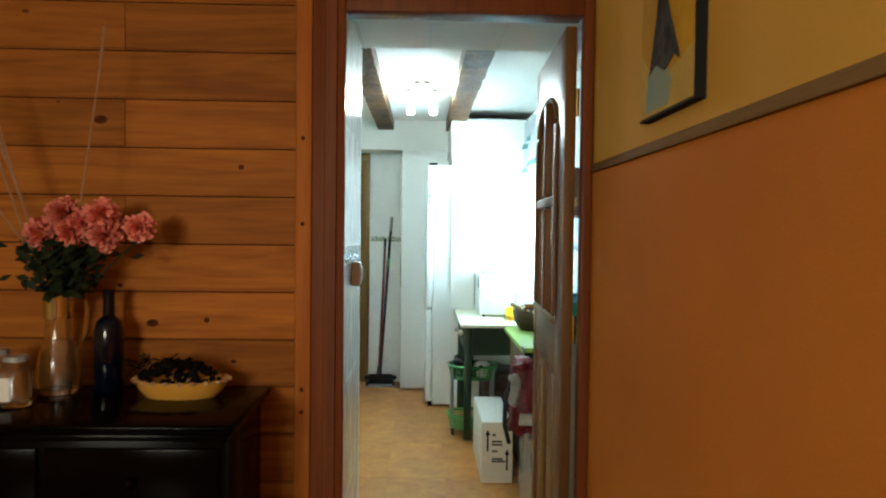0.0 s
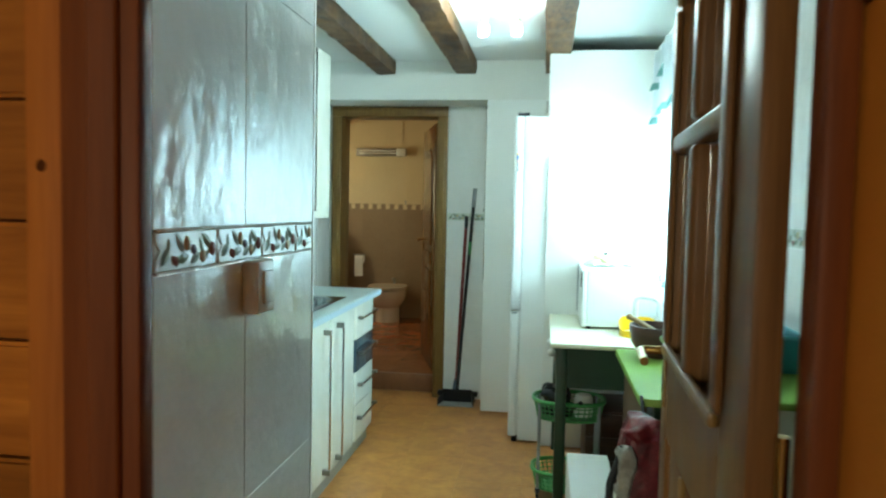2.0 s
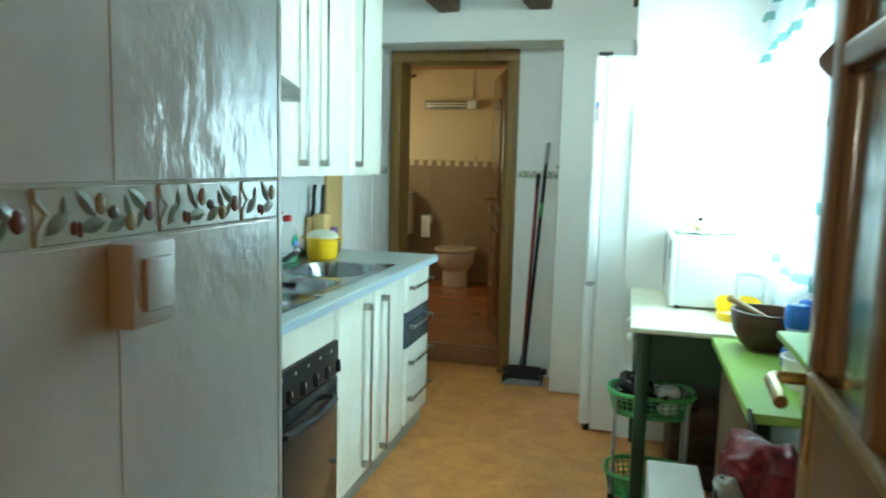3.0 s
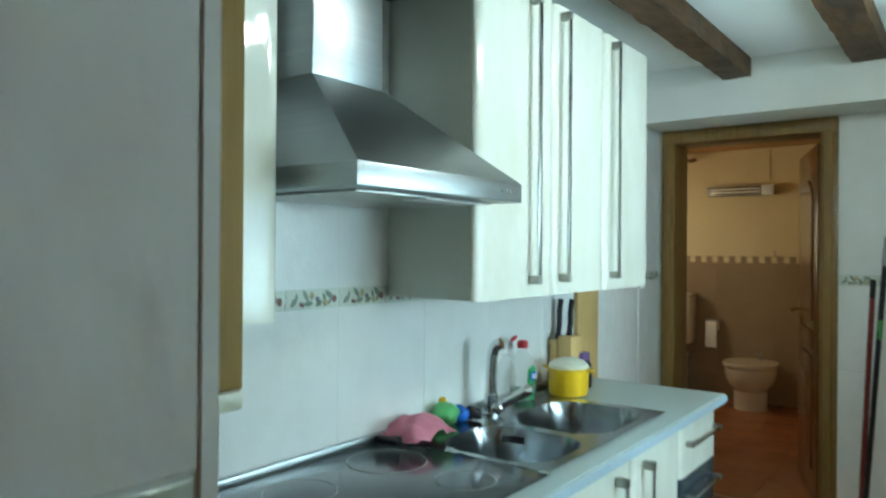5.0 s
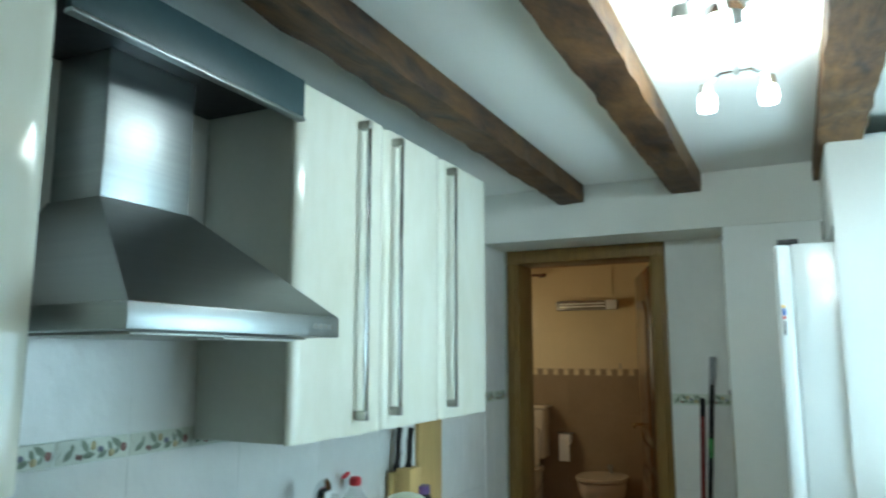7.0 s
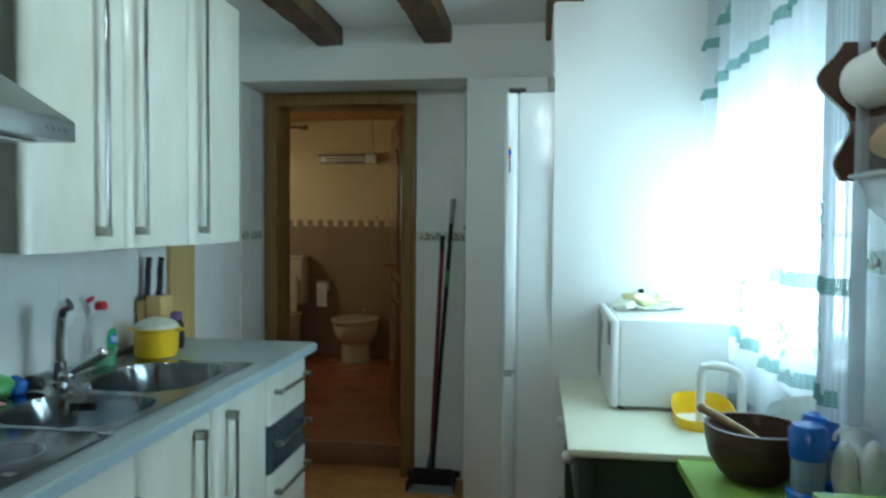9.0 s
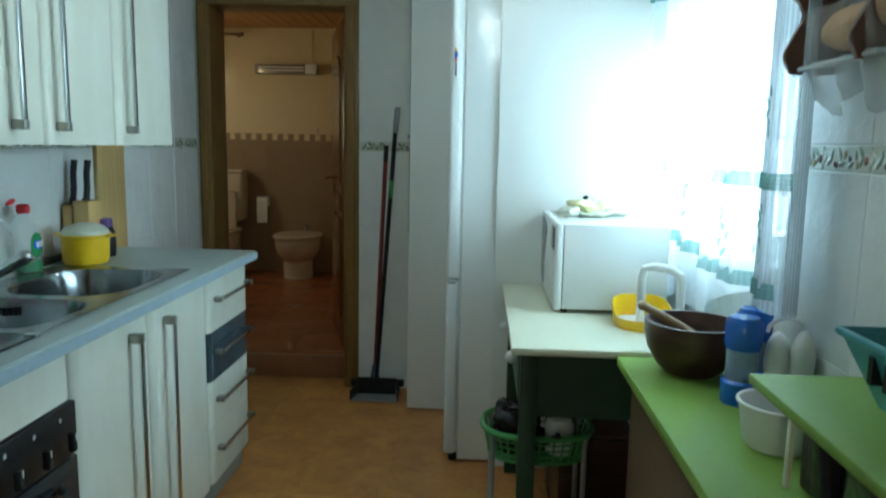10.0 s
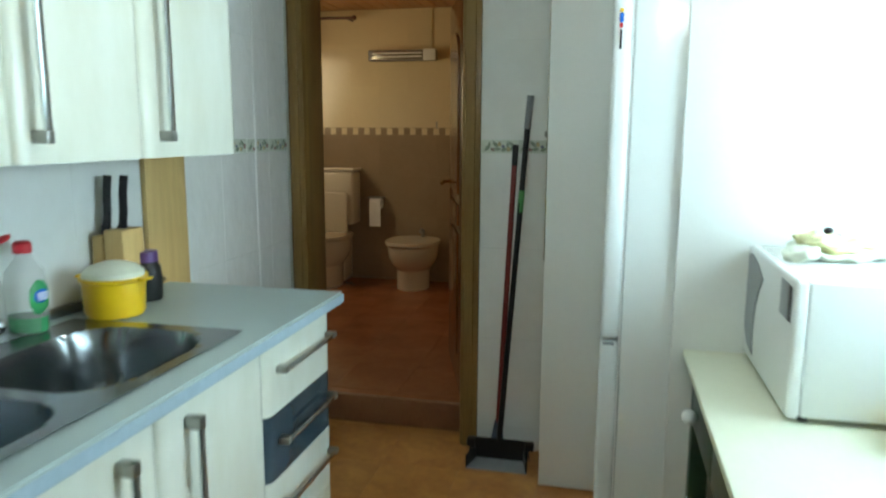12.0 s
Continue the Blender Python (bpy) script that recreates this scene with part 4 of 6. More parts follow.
for base, tip in (((-0.307, 5.0, 1.845), (-0.289, 4.998, 1.995)), ((-0.59, 5.0, 1.69), (-0.632, 4.998, 1.82)), ((-0.575, 5.0, 1.61), (-0.60, 4.998, 1.70))):
    bm = bmesh.new()
    p, q = Vector(base), Vector(tip)
    for k in range(60):
        c = p.lerp(q, k / 60)
        d = (q - p).normalized() * 0.02 + Vector((rnd.uniform(-1, 1), rnd.uniform(-1, 1), 0)) * 0.007
        w = d.orthogonal().normalized() * 0.0022
        bm.faces.new([bm.verts.new(v) for v in (c - w, c + w, c + d)])
    tube([p, p.lerp(q, 0.5), q], 0.0035, 6, bm)
    part("seed_head", bm, STRAW, flowers, "dry grass plume")

blue = thing("bottle", "dark blue glass bottle on the dresser", "bottle", (-0.313, 5.08, 0.915))
part("glass", lathe([(0.0, 0.0), (0.040, 0.0), (0.043, 0.008), (0.043, 0.185), (0.036, 0.215), (0.018, 0.232), (0.0165, 0.30), (0.019, 0.302), (0.019, 0.312), (0.0, 0.312)], (-0.313, 5.08, 0.9155)), BLUE_GLASS, blue)
dish = thing("oval_dish", "yellow glazed oval dish full of dark dried pods", "dish", (-0.075, 5.03, 0.915))
prof = [(0.0, 0.0), (0.105, 0.0), (0.125, 0.022), (0.137, 0.052), (0.131, 0.052), (0.118, 0.024), (0.0, 0.012)]
part("bowl", lathe(prof, (-0.075, 5.03, 0.9155), 48, 1.0, 0.62), DISH_YELLOW, dish)
bm = bmesh.new()
for k in range(22):
    a = 2 * math.pi * k / 22
    ball((-0.075 + 0.137 * math.cos(a), 5.03 + 0.137 * 0.62 * math.sin(a), 0.966), 0.013, 0.008, 0.007, 1, bm)
part("scalloped_rim", bm, DISH_RIM, dish, "brown and cream scalloped rim")
pods = thing("dried_pods", "heap of dark dried pods and twigs", "dried plants", (-0.075, 5.03, 0.95), kind="stuff")
bm = bmesh.new()
for _ in range(110):
    a, r = rnd.uniform(0, 6.28), math.sqrt(rnd.random())
    c = (-0.085 + 0.125 * r * math.cos(a), 5.03 + 0.07 * r * math.sin(a), 0.955 + 0.05 * (1 - r * r) + rnd.uniform(0, 0.02))
    ball(c, rnd.uniform(0.008, 0.017), rnd.uniform(0.006, 0.012), rnd.uniform(0.006, 0.013), 1, bm, pose(0, 0, 0, rnd.uniform(0, 180), rnd.uniform(0, 180), 0))
for _ in range(26):
    a = Vector((rnd.uniform(-0.24, -0.1), rnd.uniform(5.0, 5.06), rnd.uniform(0.97, 1.0)))
    tube([a, a + Vector((rnd.uniform(-0.03, 0.03), 0, 0.025)), a + Vector((rnd.uniform(-0.06, 0.06), 0, rnd.uniform(0.02, 0.05)))], 0.002, 5, bm)
part("pods", bm, POTPOURRI, pods)
jar = thing("glass_jar", "small clear glass jar with a white label", "jar", (-0.49, 4.90, 0.915))
part("glass", lathe([(0.0, 0.0), (0.036, 0.0), (0.040, 0.01), (0.040, 0.09), (0.030, 0.105), (0.032, 0.125), (0.028, 0.125), (0.026, 0.105), (0.036, 0.088), (0.036, 0.012), (0.0, 0.006)], (-0.49, 4.90, 0.9155)), CLEAR, jar)
part("label", box(-0.518, -0.486, 4.8585, 4.8595, 0.935, 1.0), PAPER, jar, "white paper label")
part("lid", lathe([(0.0, 0.014), (0.031, 0.014), (0.033, 0.0), (0.0, 0.0)], (-0.49, 4.90, 1.041)), GREY_PLASTIC, jar)
jar2 = copy_thing(jar, pose(-0.60, 5.0, 0.915, 0, 0, 10))
glass = thing("tumbler", "short clear glass tumbler beside the jug", "glass", (-0.40, 4.96, 0.915))
part("glass", lathe([(0.0, 0.0), (0.026, 0.0), (0.031, 0.075), (0.029, 0.075), (0.024, 0.008), (0.0, 0.008)], (-0.40, 4.96, 0.9155)), CLEAR, glass)

picture = thing("painting", "unframed abstract painting in ochre, black and pale blue", "painting", (1.175, 4.44, 1.69))
part("canvas", box(1.168, 1.1895, 4.273, 4.615, 1.690, 2.19, 0.002), CANVAS, picture)
part("edge", box(1.1665, 1.1895, 4.266, 4.2728, 1.684, 2.195), INK, picture, "black side edge")
part("edge", box(1.1665, 1.1895, 4.2728, 4.6155, 1.684, 1.6898), INK, picture)
part("pale_field", prism([(4.612, 1.692), (4.276, 1.692), (4.276, 1.80), (4.36, 1.78), (4.50, 1.76), (4.60, 1.84), (4.612, 1.86)], "x", 1.1665, 1.1678), PAINT_PALE, picture)
part("blue_field", prism([(4.57, 1.70), (4.42, 1.70), (4.40, 1.75), (4.44, 1.80), (4.50, 1.815), (4.555, 1.79)], "x", 1.1655, 1.1664), PAINT_BLUE, picture)
part("dark_field", prism([(4.545, 1.785), (4.50, 1.80), (4.44, 1.775), (4.385, 1.80), (4.345, 1.78), (4.385, 1.85), (4.425, 1.92), (4.455, 2.02), (4.475, 2.02), (4.50, 1.91), (4.525, 1.84)], "x", 1.1645, 1.1654), PAINT_DARK, picture)


# ---- kitchen door ----
leaf = thing("door_1", "open brown wooden door with arched glass panes", "door", (1.13, 5.23, 0), kind="structure")
LX0, LX1, LY0, LY1 = 1.112, 1.148, 5.232, 6.000
GY0, GY1 = 5.385, 5.910


def arch_z(y):
    u = (y - (GY0 + GY1) / 2) / ((GY1 - GY0) / 2)
    return 1.80 + 0.125 * math.sqrt(max(0.0, 1 - u * u * 0.98))


part("stile", box(LX0, LX1, LY0, GY0, 0.008, 2.095, 0.003), WALNUT, leaf)
part("stile", box(LX0, LX1, GY1, LY1, 0.008, 2.095, 0.003), WALNUT, leaf)
arc = [(GY0 + (GY1 - GY0) * k / 20, arch_z(GY0 + (GY1 - GY0) * k / 20)) for k in range(21)]
part("top_rail", prism([(GY1, 2.095), (GY0, 2.095)] + arc, "x", LX0, LX1), WALNUT, leaf)
part("mid_rail", box(LX0, LX1, GY0, GY1, 0.92, 1.10, 0.002), WALNUT, leaf)
part("bottom_rail", box(LX0, LX1, GY0, GY1, 0.008, 0.22, 0.002), WALNUT, leaf)
part("glazing_bar", box(LX0 - 0.010, LX1 + 0.010, GY0, GY1, 1.512, 1.550, 0.010, 3), WALNUT, leaf)
part("glazing_bar", box(LX0 - 0.012, LX1 + 0.012, 5.623, 5.673, 1.10, 1.511, 0.012, 3), WALNUT, leaf)
part("glazing_bar", box(LX0 - 0.012, LX1 + 0.012, 5.623, 5.673, 1.551, 1.915, 0.012, 3), WALNUT, leaf)
# Lighter wood on arch bead and ledge paints in the window light they reflect.
part("bead", tube([(LX0 - 0.003, y, z - 0.004) for y, z in arc], 0.008, 8), GOLD_WOOD, leaf, "moulded bead, lighter to carry reflected light")
part("bead", box(LX0 - 0.016, LX0, GY0, GY1, 1.096, 1.120, 0.006), GOLD_WOOD, leaf)
for y in (GY0, GY1):
    part("bead", box(LX0 - 0.012, LX0, y - 0.022, y + 0.022, 1.121, 1.80, 0.006), WALNUT, leaf)
for y0, y1 in ((GY0, 5.623), (5.673, GY1)):
    p = part("pane", box(1.128, 1.132, y0 + 0.002, y1 - 0.002, 1.10, 1.514), PANE, leaf)
    p.visible_shadow = False
    p = part("pane", box(1.128, 1.132, y0 + 0.002, y1 - 0.002, 1.546, 1.83), PANE, leaf)
    p.visible_shadow = False
    part("lower_panel", box(LX0 + 0.008, LX1 - 0.008, y0 + 0.014, y1 - 0.014, 0.222, 0.918, 0.008), WALNUT, leaf)
    part("panel_bead", box(LX0 - 0.006, LX0 + 0.008, y0 + 0.004, y0 + 0.014, 0.222, 0.918, 0.003), GOLD_WOOD, leaf)
for x, sgn in ((LX0, -1), (LX1, 1)):
    rose = part("door_handle", lathe([(0.0, 0.012), (0.022, 0.010), (0.026, 0.0), (0.0, 0.0)], (0, 0, 0), 20), BRASS, leaf, "brass lever handle")
    rose.matrix_local = Matrix.Translation(Vector((x, 5.955, 1.095)) - ORG[leaf.name]) @ pose(0, 0, 0, 0, sgn * 90, 0)
    part("lever", tube([(x, 5.955, 1.095), (x + sgn * 0.045, 5.955, 1.095), (x + sgn * 0.055, 5.94, 1.095), (x + sgn * 0.055, 5.85, 1.09)], 0.009), BRASS, leaf)
    part("backplate", box(min(x, x + sgn * 0.004), max(x, x + sgn * 0.004), 5.935, 5.975, 0.975, 1.175, 0.001), BRASS, leaf)
for z in (0.3, 1.05, 1.80):
    part("hinge", cyl((1.150, 5.226, z), (1.150, 5.226, z + 0.09), 0.008), BRASS, leaf)

leaf.location.x, leaf.rotation_euler.z = 1.124, radians(-2.2)

# switch on the short wall
sw = thing("light_switch", "thick white surface-mounted light switch on the tiles", "switch", (0.39, 5.52, 1.25))
part("plate", box(0.3865, 0.416, 5.462, 5.532, 1.214, 1.300, 0.005), WHITE_PLASTIC, sw)
part("rocker", box(0.4162, 0.421, 5.476, 5.518, 1.230, 1.284, 0.003), WHITE_PLASTIC, sw)

spice = thing("wooden_box", "golden wooden wall rack with shaped sides behind the tiled corner", "rack", (0.2, 5.86, 1.36))
side = [(5.824, 1.366), (5.921, 1.366), (5.921, 1.636), (5.914, 1.643), (5.902, 1.647), (5.892, 1.656), (5.880, 1.661), (5.862, 1.664), (5.824, 1.700)]
part("side", prism(side, "x", 0.262, 0.278, 0.002), HONEY_WOOD, spice)
part("side", prism(side, "x", -0.02, -0.004, 0.002), HONEY_WOOD, spice)
part("back", box(-0.004, 0.262, 5.824, 5.836, 1.366, 1.690, 0.002), HONEY_WOOD, spice)
part("front_board", box(-0.004, 0.262, 5.906, 5.919, 1.366, 1.630, 0.002), HONEY_WOOD, spice)
part("base", box(-0.02, 0.278, 5.824, 5.921, 1.352, 1.3655, 0.002), CREAM_TOP, spice, "pale base board")

# ceiling lamp
lamp = thing("ceiling_lamp", "lit chrome ceiling lamp with four glass shades", "ceiling lamp", (0.63, 7.54, 2.38))
part("rose", lathe([(0.0, 0.0), (0.05, 0.0), (0.055, 0.02), (0.0, 0.022)], (0.63, 7.54, 2.357)), CHROME, lamp)
part("bar", tube([(0.63, 7.27, 2.315), (0.63, 7.54, 2.335), (0.63, 7.80, 2.315)], 0.010, 8), NICKEL, lamp)
for y in (7.29, 7.79):
    part("arm", tube([(0.552, y, 2.285), (0.59, y, 2.315), (0.63, y, 2.315), (0.67, y, 2.315), (0.708, y, 2.285)], 0.005, 8), CHROME, lamp)
    for x in (0.552, 0.708):
        cup = part("cup", lathe([(0.0, 0.0), (0.018, 0.0), (0.022, -0.03), (0.0, -0.03)], (x, y, 2.287), 18), NICKEL, lamp)
        part("shade", lathe([(0.018, 0.0), (0.024, -0.012), (0.026, -0.035), (0.022, -0.052), (0.019, -0.052), (0.023, -0.035), (0.021, -0.013), (0.015, -0.003)], (x, y, 2.262), 20), BULB, cup, "glowing glass shade")

# ---- on the worktop ----
tap = thing("kitchen_tap", "chrome swan-neck kitchen tap with a side lever", "tap", (-0.626, 7.64, 0.9045))
part("base", lathe([(0.0, 0.0), (0.028, 0.0), (0.028, 0.008), (0.023, 0.014), (0.022, 0.07), (0.016, 0.078), (0.0, 0.078)], (-0.626, 7.64, 0.9045)), CHROME, tap)
pts = [(-0.626, 7.64, 0.97), (-0.628, 7.64, 1.03), (-0.626, 7.641, 1.08), (-0.624, 7.641, 1.105), (-0.618, 7.643, 1.130), (-0.606, 7.645, 1.145)]
part("spout", tube(pts, 0.0185, 16), CHROME, tap)
part("aerator", cyl((-0.612, 7.644, 1.140), (-0.592, 7.648, 1.149), 0.0200), CHROME, tap)
part("lever_hub", ball((-0.606, 7.645, 0.930), 0.027, 0.027, 0.024), CHROME, tap)
part("lever", cyl((-0.595, 7.648, 0.938), (-0.500, 7.66, 0.998), 0.013, 0.021), CHROME, tap)
part("lever_tip", ball((-0.499, 7.66, 0.999), 0.021, 0.021, 0.021), CHROME, tap)


def soap_bottle(place, label, fill):
    x, y, z = place
    b = thing("soap_bottle", label, "bottle", place, "soap bottles")
    if fill:
        b.scale = (1.3, 1.3, 1.08)
    prof = [(0.0, 0.0), (0.034, 0.0), (0.037, 0.01), (0.037, 0.10), (0.034, 0.135), (0.016, 0.165), (0.013, 0.178), (0.0, 0.178)]
    part("body", lathe(prof, (x, y, z), 24, 1.0, 0.95), PLASTIC_FILM, b, "clear plastic bottle")
    if fill:
        part("soap", lathe([(0.0, 0.002), (0.0355, 0.002), (0.038, 0.012), (0.0380, 0.036), (0.0, 0.036)], (x, y, z), 24, 1.0, 0.74), GREEN_LIQUID, b, "green liquid")
        part("label_patch", ball((x + 0.034, y - 0.006, z + 0.082), 0.006, 0.024, 0.040), GREEN_LIQUID, b, "green and blue label")
        part("label_centre", ball((x + 0.0385, y - 0.006, z + 0.085), 0.004, 0.018, 0.016), BLUE_PLASTIC, b)
        for k in range(3):
            part("label_line", box(x + 0.0415, x + 0.0435, y - 0.018, y + 0.006, z + 0.078 + 0.006 * k, z + 0.081 + 0.006 * k), PAPER, b)
    if not fill:
        return
    cap = part("cap", lathe([(0.0, 0.0), (0.016, 0.0), (0.016, 0.02), (0.011, 0.026), (0.0, 0.026)], (x, y, z + 0.178)), RED_CAP, b, "red flip cap")
    part("flap", ball((x - 0.012, y - 0.028, z + 0.212), 0.008, 0.018, 0.007, 2, None, pose(0, 0, 0, 25, 0, 0)), RED_CAP, cap)


soap_bottle((-0.672, 7.925, 0.9055), "clear washing-up liquid bottle with green soap and red cap", True)
soap_bottle((-0.685, 7.825, 0.9055), "nearly empty clear plastic bottle behind the soap", False)
pot = thing("food_container", "yellow plastic container with a domed pale lid", "container", (-0.58, 8.12, 0.9))
part("body", lathe([(0.0, 0.0), (0.070, 0.0), (0.075, 0.01), (0.079, 0.092), (0.085, 0.096), (0.085, 0.104), (0.0, 0.104)], (-0.58, 8.12, 0.9055), 36), YELLOW, pot)
part("lid", lathe([(0.078, 0.104), (0.076, 0.116), (0.06, 0.130), (0.03, 0.140), (0.0, 0.143)], (-0.58, 8.12, 0.9055), 36), PALE_LID, pot, "pale domed lid")
part("ear", box(-0.685, -0.664, 8.10, 8.14, 1.001, 1.0085, 0.003), YELLOW, pot)
part("ear", box(-0.496, -0.475, 8.10, 8.14, 1.001, 1.0085, 0.003), YELLOW, pot)
block = thing("knife_block", "beech knife block holding two black-handled knives", "knife block", (-0.67, 8.27, 0.9))
for x0, x1, z1 in ((-0.712, -0.675, 1.098), (-0.673, -0.610, 1.115)):
    part("block", box(x0, x1, 8.235, 8.33, 0.9005, z1, 0.006), BOARD_WOOD, block)
for x, y in ((-0.693, 8.275), (-0.648, 8.285)):
    k = part("knife_handle", tube([(x, y, 1.095), (x + 0.004, y + 0.006, 1.16), (x + 0.002, y + 0.01, 1.21), (x + 0.008, y + 0.012, 1.262)], 0.0115, 10), BLACK, block, "black knife handle")
    part("bolster", box(x - 0.010, x + 0.012, y - 0.010, y + 0.012, 1.09, 1.125, 0.004), BLACK, k)
block.location.y -= 0.03
dark = thing("small_jar", "dark bottle with a purple cap", "bottle", (-0.615, 8.30, 0.9))
part("body", lathe([(0.0, 0.0), (0.037, 0.0), (0.040, 0.01), (0.041, 0.05), (0.038, 0.095), (0.030, 0.112), (0.0, 0.112)], (-0.612, 8.305, 0.9005)), BLACK, dark)
part("cap", lathe([(0.0, 0.0), (0.032, 0.0), (0.031, 0.030), (0.0, 0.032)], (-0.612, 8.305, 1.013)), PURPLE, dark, "purple cap")
plank = thing("wooden_board", "tall plain wooden board fixed against the tiles", "board", (WX, 8.55, 0.5))
part("panel", box(WX + 0.0065, WX + 0.026, 8.452, 8.665, 0.35, 1.318, 0.003), BOARD_WOOD, plank)
cloth = thing("dish_cloth", "crumpled pink dish cloth behind the hob", "cloth", (-0.655, 7.24, 0.9))
bm = bmesh.new()
n = 26
gr = [[bm.verts.new((-0.715 + 0.16 * i / n, 7.15 + 0.20 * j / n, 0.9)) for j in range(n + 1)] for i in range(n + 1)]
for a, b in zip(gr, gr[1:]):
    for j in range(n):
        bm.faces.new((a[j], b[j], b[j + 1], a[j + 1]))
for v in bm.verts:
    q = noise.noise(v.co * 26) * 0.5 + 0.5
    w = noise.noise(v.co * 11 + Vector((3, 1, 0)))
    edge = max(0, 1 - ((v.co.x + 0.635) / 0.085) ** 2 - ((v.co.y - 7.25) / 0.105) ** 2)
    v.co += Vector((w * 0.012, w * 0.02, 0.010 + 0.05 * edge ** 0.5 + 0.025 * q))
part("fabric", bm, PINK_CLOTH, cloth)
part("dark_edge", crumple(box(-0.70, -0.62, 7.135, 7.16, 0.9085, 0.925, 0.005), 0.006, 40), BLACK, cloth)
brush = thing("scouring_pad", "green and blue scouring sponges beside the tap", "sponge", (-0.675, 7.47, 0.9))
part("green_pad", crumple(ball((-0.672, 7.44, 0.938), 0.045, 0.06, 0.033, 3), 0.010, 30), GREEN_PLASTIC, brush, "bright green pad")
part("blue_pad", crumple(ball((-0.655, 7.50, 0.930), 0.032, 0.035, 0.026, 3), 0.008, 30, 4), BLUE_PLASTIC, brush, "blue sponge")
part("dark_scourer", crumple(ball((-0.635, 7.535, 0.926), 0.035, 0.035, 0.020, 3), 0.010, 45, 9), BLACK, brush, "dark wire scourer")
part("yellow_knob", ball((-0.69, 7.45, 0.975), 0.014), YELLOW, brush)

# ---- table by the window ----
mw = thing("microwave", "white microwave with its door facing the room", "microwave", (1.25, 8.3, 0.788))
part("body", box(1.088, 1.435, 8.058, 8.552, 0.802, 1.090, 0.006), ENAMEL, mw)
part("front", box(1.060, 1.0875, 8.056, 8.554, 0.798, 1.092, 0.009, 3), WHITE_PLASTIC, mw, "yellowed white front")
part("door_window", prism([(8.535, 1.070), (8.500, 1.076), (8.42, 1.062), (8.355, 1.035), (8.395, 1.00), (8.425, 0.95), (8.436, 0.90), (8.430, 0.85), (8.42, 0.825), (8.49, 0.835), (8.535, 0.87)], "x", 1.057, 1.0597), GREY_PLASTIC, mw, "grey door window")
part("display", box(1.0575, 1.0597, 8.105, 8.17, 1.0, 1.078, 0.001), GREY_PLASTIC, mw)
part("display_glass", box(1.0572, 1.0597, 8.078, 8.104, 1.0, 1.076, 0.001), BLACK, mw)
knob = part("dial", lathe([(0.0, 0.018), (0.016, 0.018), (0.020, 0.0), (0.0, 0.0)], (0, 0, 0), 20), WHITE_PLASTIC, mw)
knob.matrix_local = Matrix.Translation(Vector((1.0595, 8.11, 0.90)) - ORG[mw.name]) @ pose(0, 0, 0, 0, -90, 0)
for x in (1.10, 1.40):
    for y in (8.09, 8.52):
        part("foot", cyl((x, y, 0.7885), (x, y, 0.8015), 0.012), BLACK, mw)
for k in range(2):
    part("screw", cyl((1.31 + 0.02 * k, 8.0575, 0.825 - 0.004 * k), (1.31 + 0.02 * k, 8.0555, 0.825 - 0.004 * k), 0.004, seg=8), BLACK, mw)
cl = thing("folded_cloth", "yellow and green folded cloths on the microwave", "cloth", (1.2, 8.4, 1.09))
for cx, cy, cz, ax, ay, az, m, lab in ((1.235, 8.40, 1.106, 0.125, 0.10, 0.014, PALE_LID, ""), (1.225, 8.41, 1.127, 0.105, 0.085, 0.016, CLOTH_YELLOW, "yellow cloth"),
                                       (1.13, 8.33, 1.112, 0.034, 0.05, 0.020, PALE_LID, ""), (1.255, 8.42, 1.141, 0.075, 0.06, 0.013, PAPER, "pale cloth"),
                                       (1.18, 8.36, 1.137, 0.05, 0.045, 0.014, CLOTH_YELLOW, "")):
    part("fold", crumple(crumple(ball((cx, cy, cz), ax, ay, az, 4), 0.020, 14, cx), 0.008, 45), m, cl, lab)
part("dark_button", ball((1.20, 8.38, 1.158), 0.012, 0.012, 0.009), BLACK, cl)


def oval(cx, cy, rx, ry, z, n=36, p=2.6):
    out = []
    for k in range(n):
        a = 2 * math.pi * k / n
        c, s = math.cos(a), math.sin(a)
        out.append((cx + rx * math.copysign(abs(c) ** (2 / p), c), cy + ry * math.copysign(abs(s) ** (2 / p), s), z))
    return out


scoop = thing("dustpan_box", "yellow plastic scoop tray with a white loop handle", "tray", (1.33, 7.93, 0.788))
pan_ring = oval(1.332, 7.935, 0.088, 0.098, 0, 32, 2.8)
part("tray_floor", prism([(x, y) for x, y, _ in pan_ring], "z", 0.7885, 0.798), YELLOW, scoop)
part("tray_lining", prism([(1.332 + (x - 1.332) * 0.9, 7.935 + (y - 7.935) * 0.9) for x, y, _ in pan_ring], "z", 0.7982, 0.7995), WHITE_PLASTIC, scoop, "white lining")
bm = bmesh.new()
walls = []
for x, y, _ in pan_ring:
    top = 0.822 + 0.045 * max(0.0, min(1.0, (y - 7.90) / 0.12))
    lean = Vector((x - 1.332, y - 7.935, 0)).normalized() * 0.006
    walls.append([bm.verts.new(v) for v in (Vector((x, y, 0.7985)), Vector((x, y, top)) + lean, Vector((x, y, top)) + lean * 0.4, Vector((x, y, 0.7985)) - lean * 0.6)])
for p, q in zip(walls, walls[1:] + walls[:1]):
    for j in range(4):
        bm.faces.new((p[j], q[j], q[(j + 1) % 4], p[(j + 1) % 4]))
bmesh.ops.recalc_face_normals(bm, faces=bm.faces)
part("tray_side", bm, YELLOW, scoop)
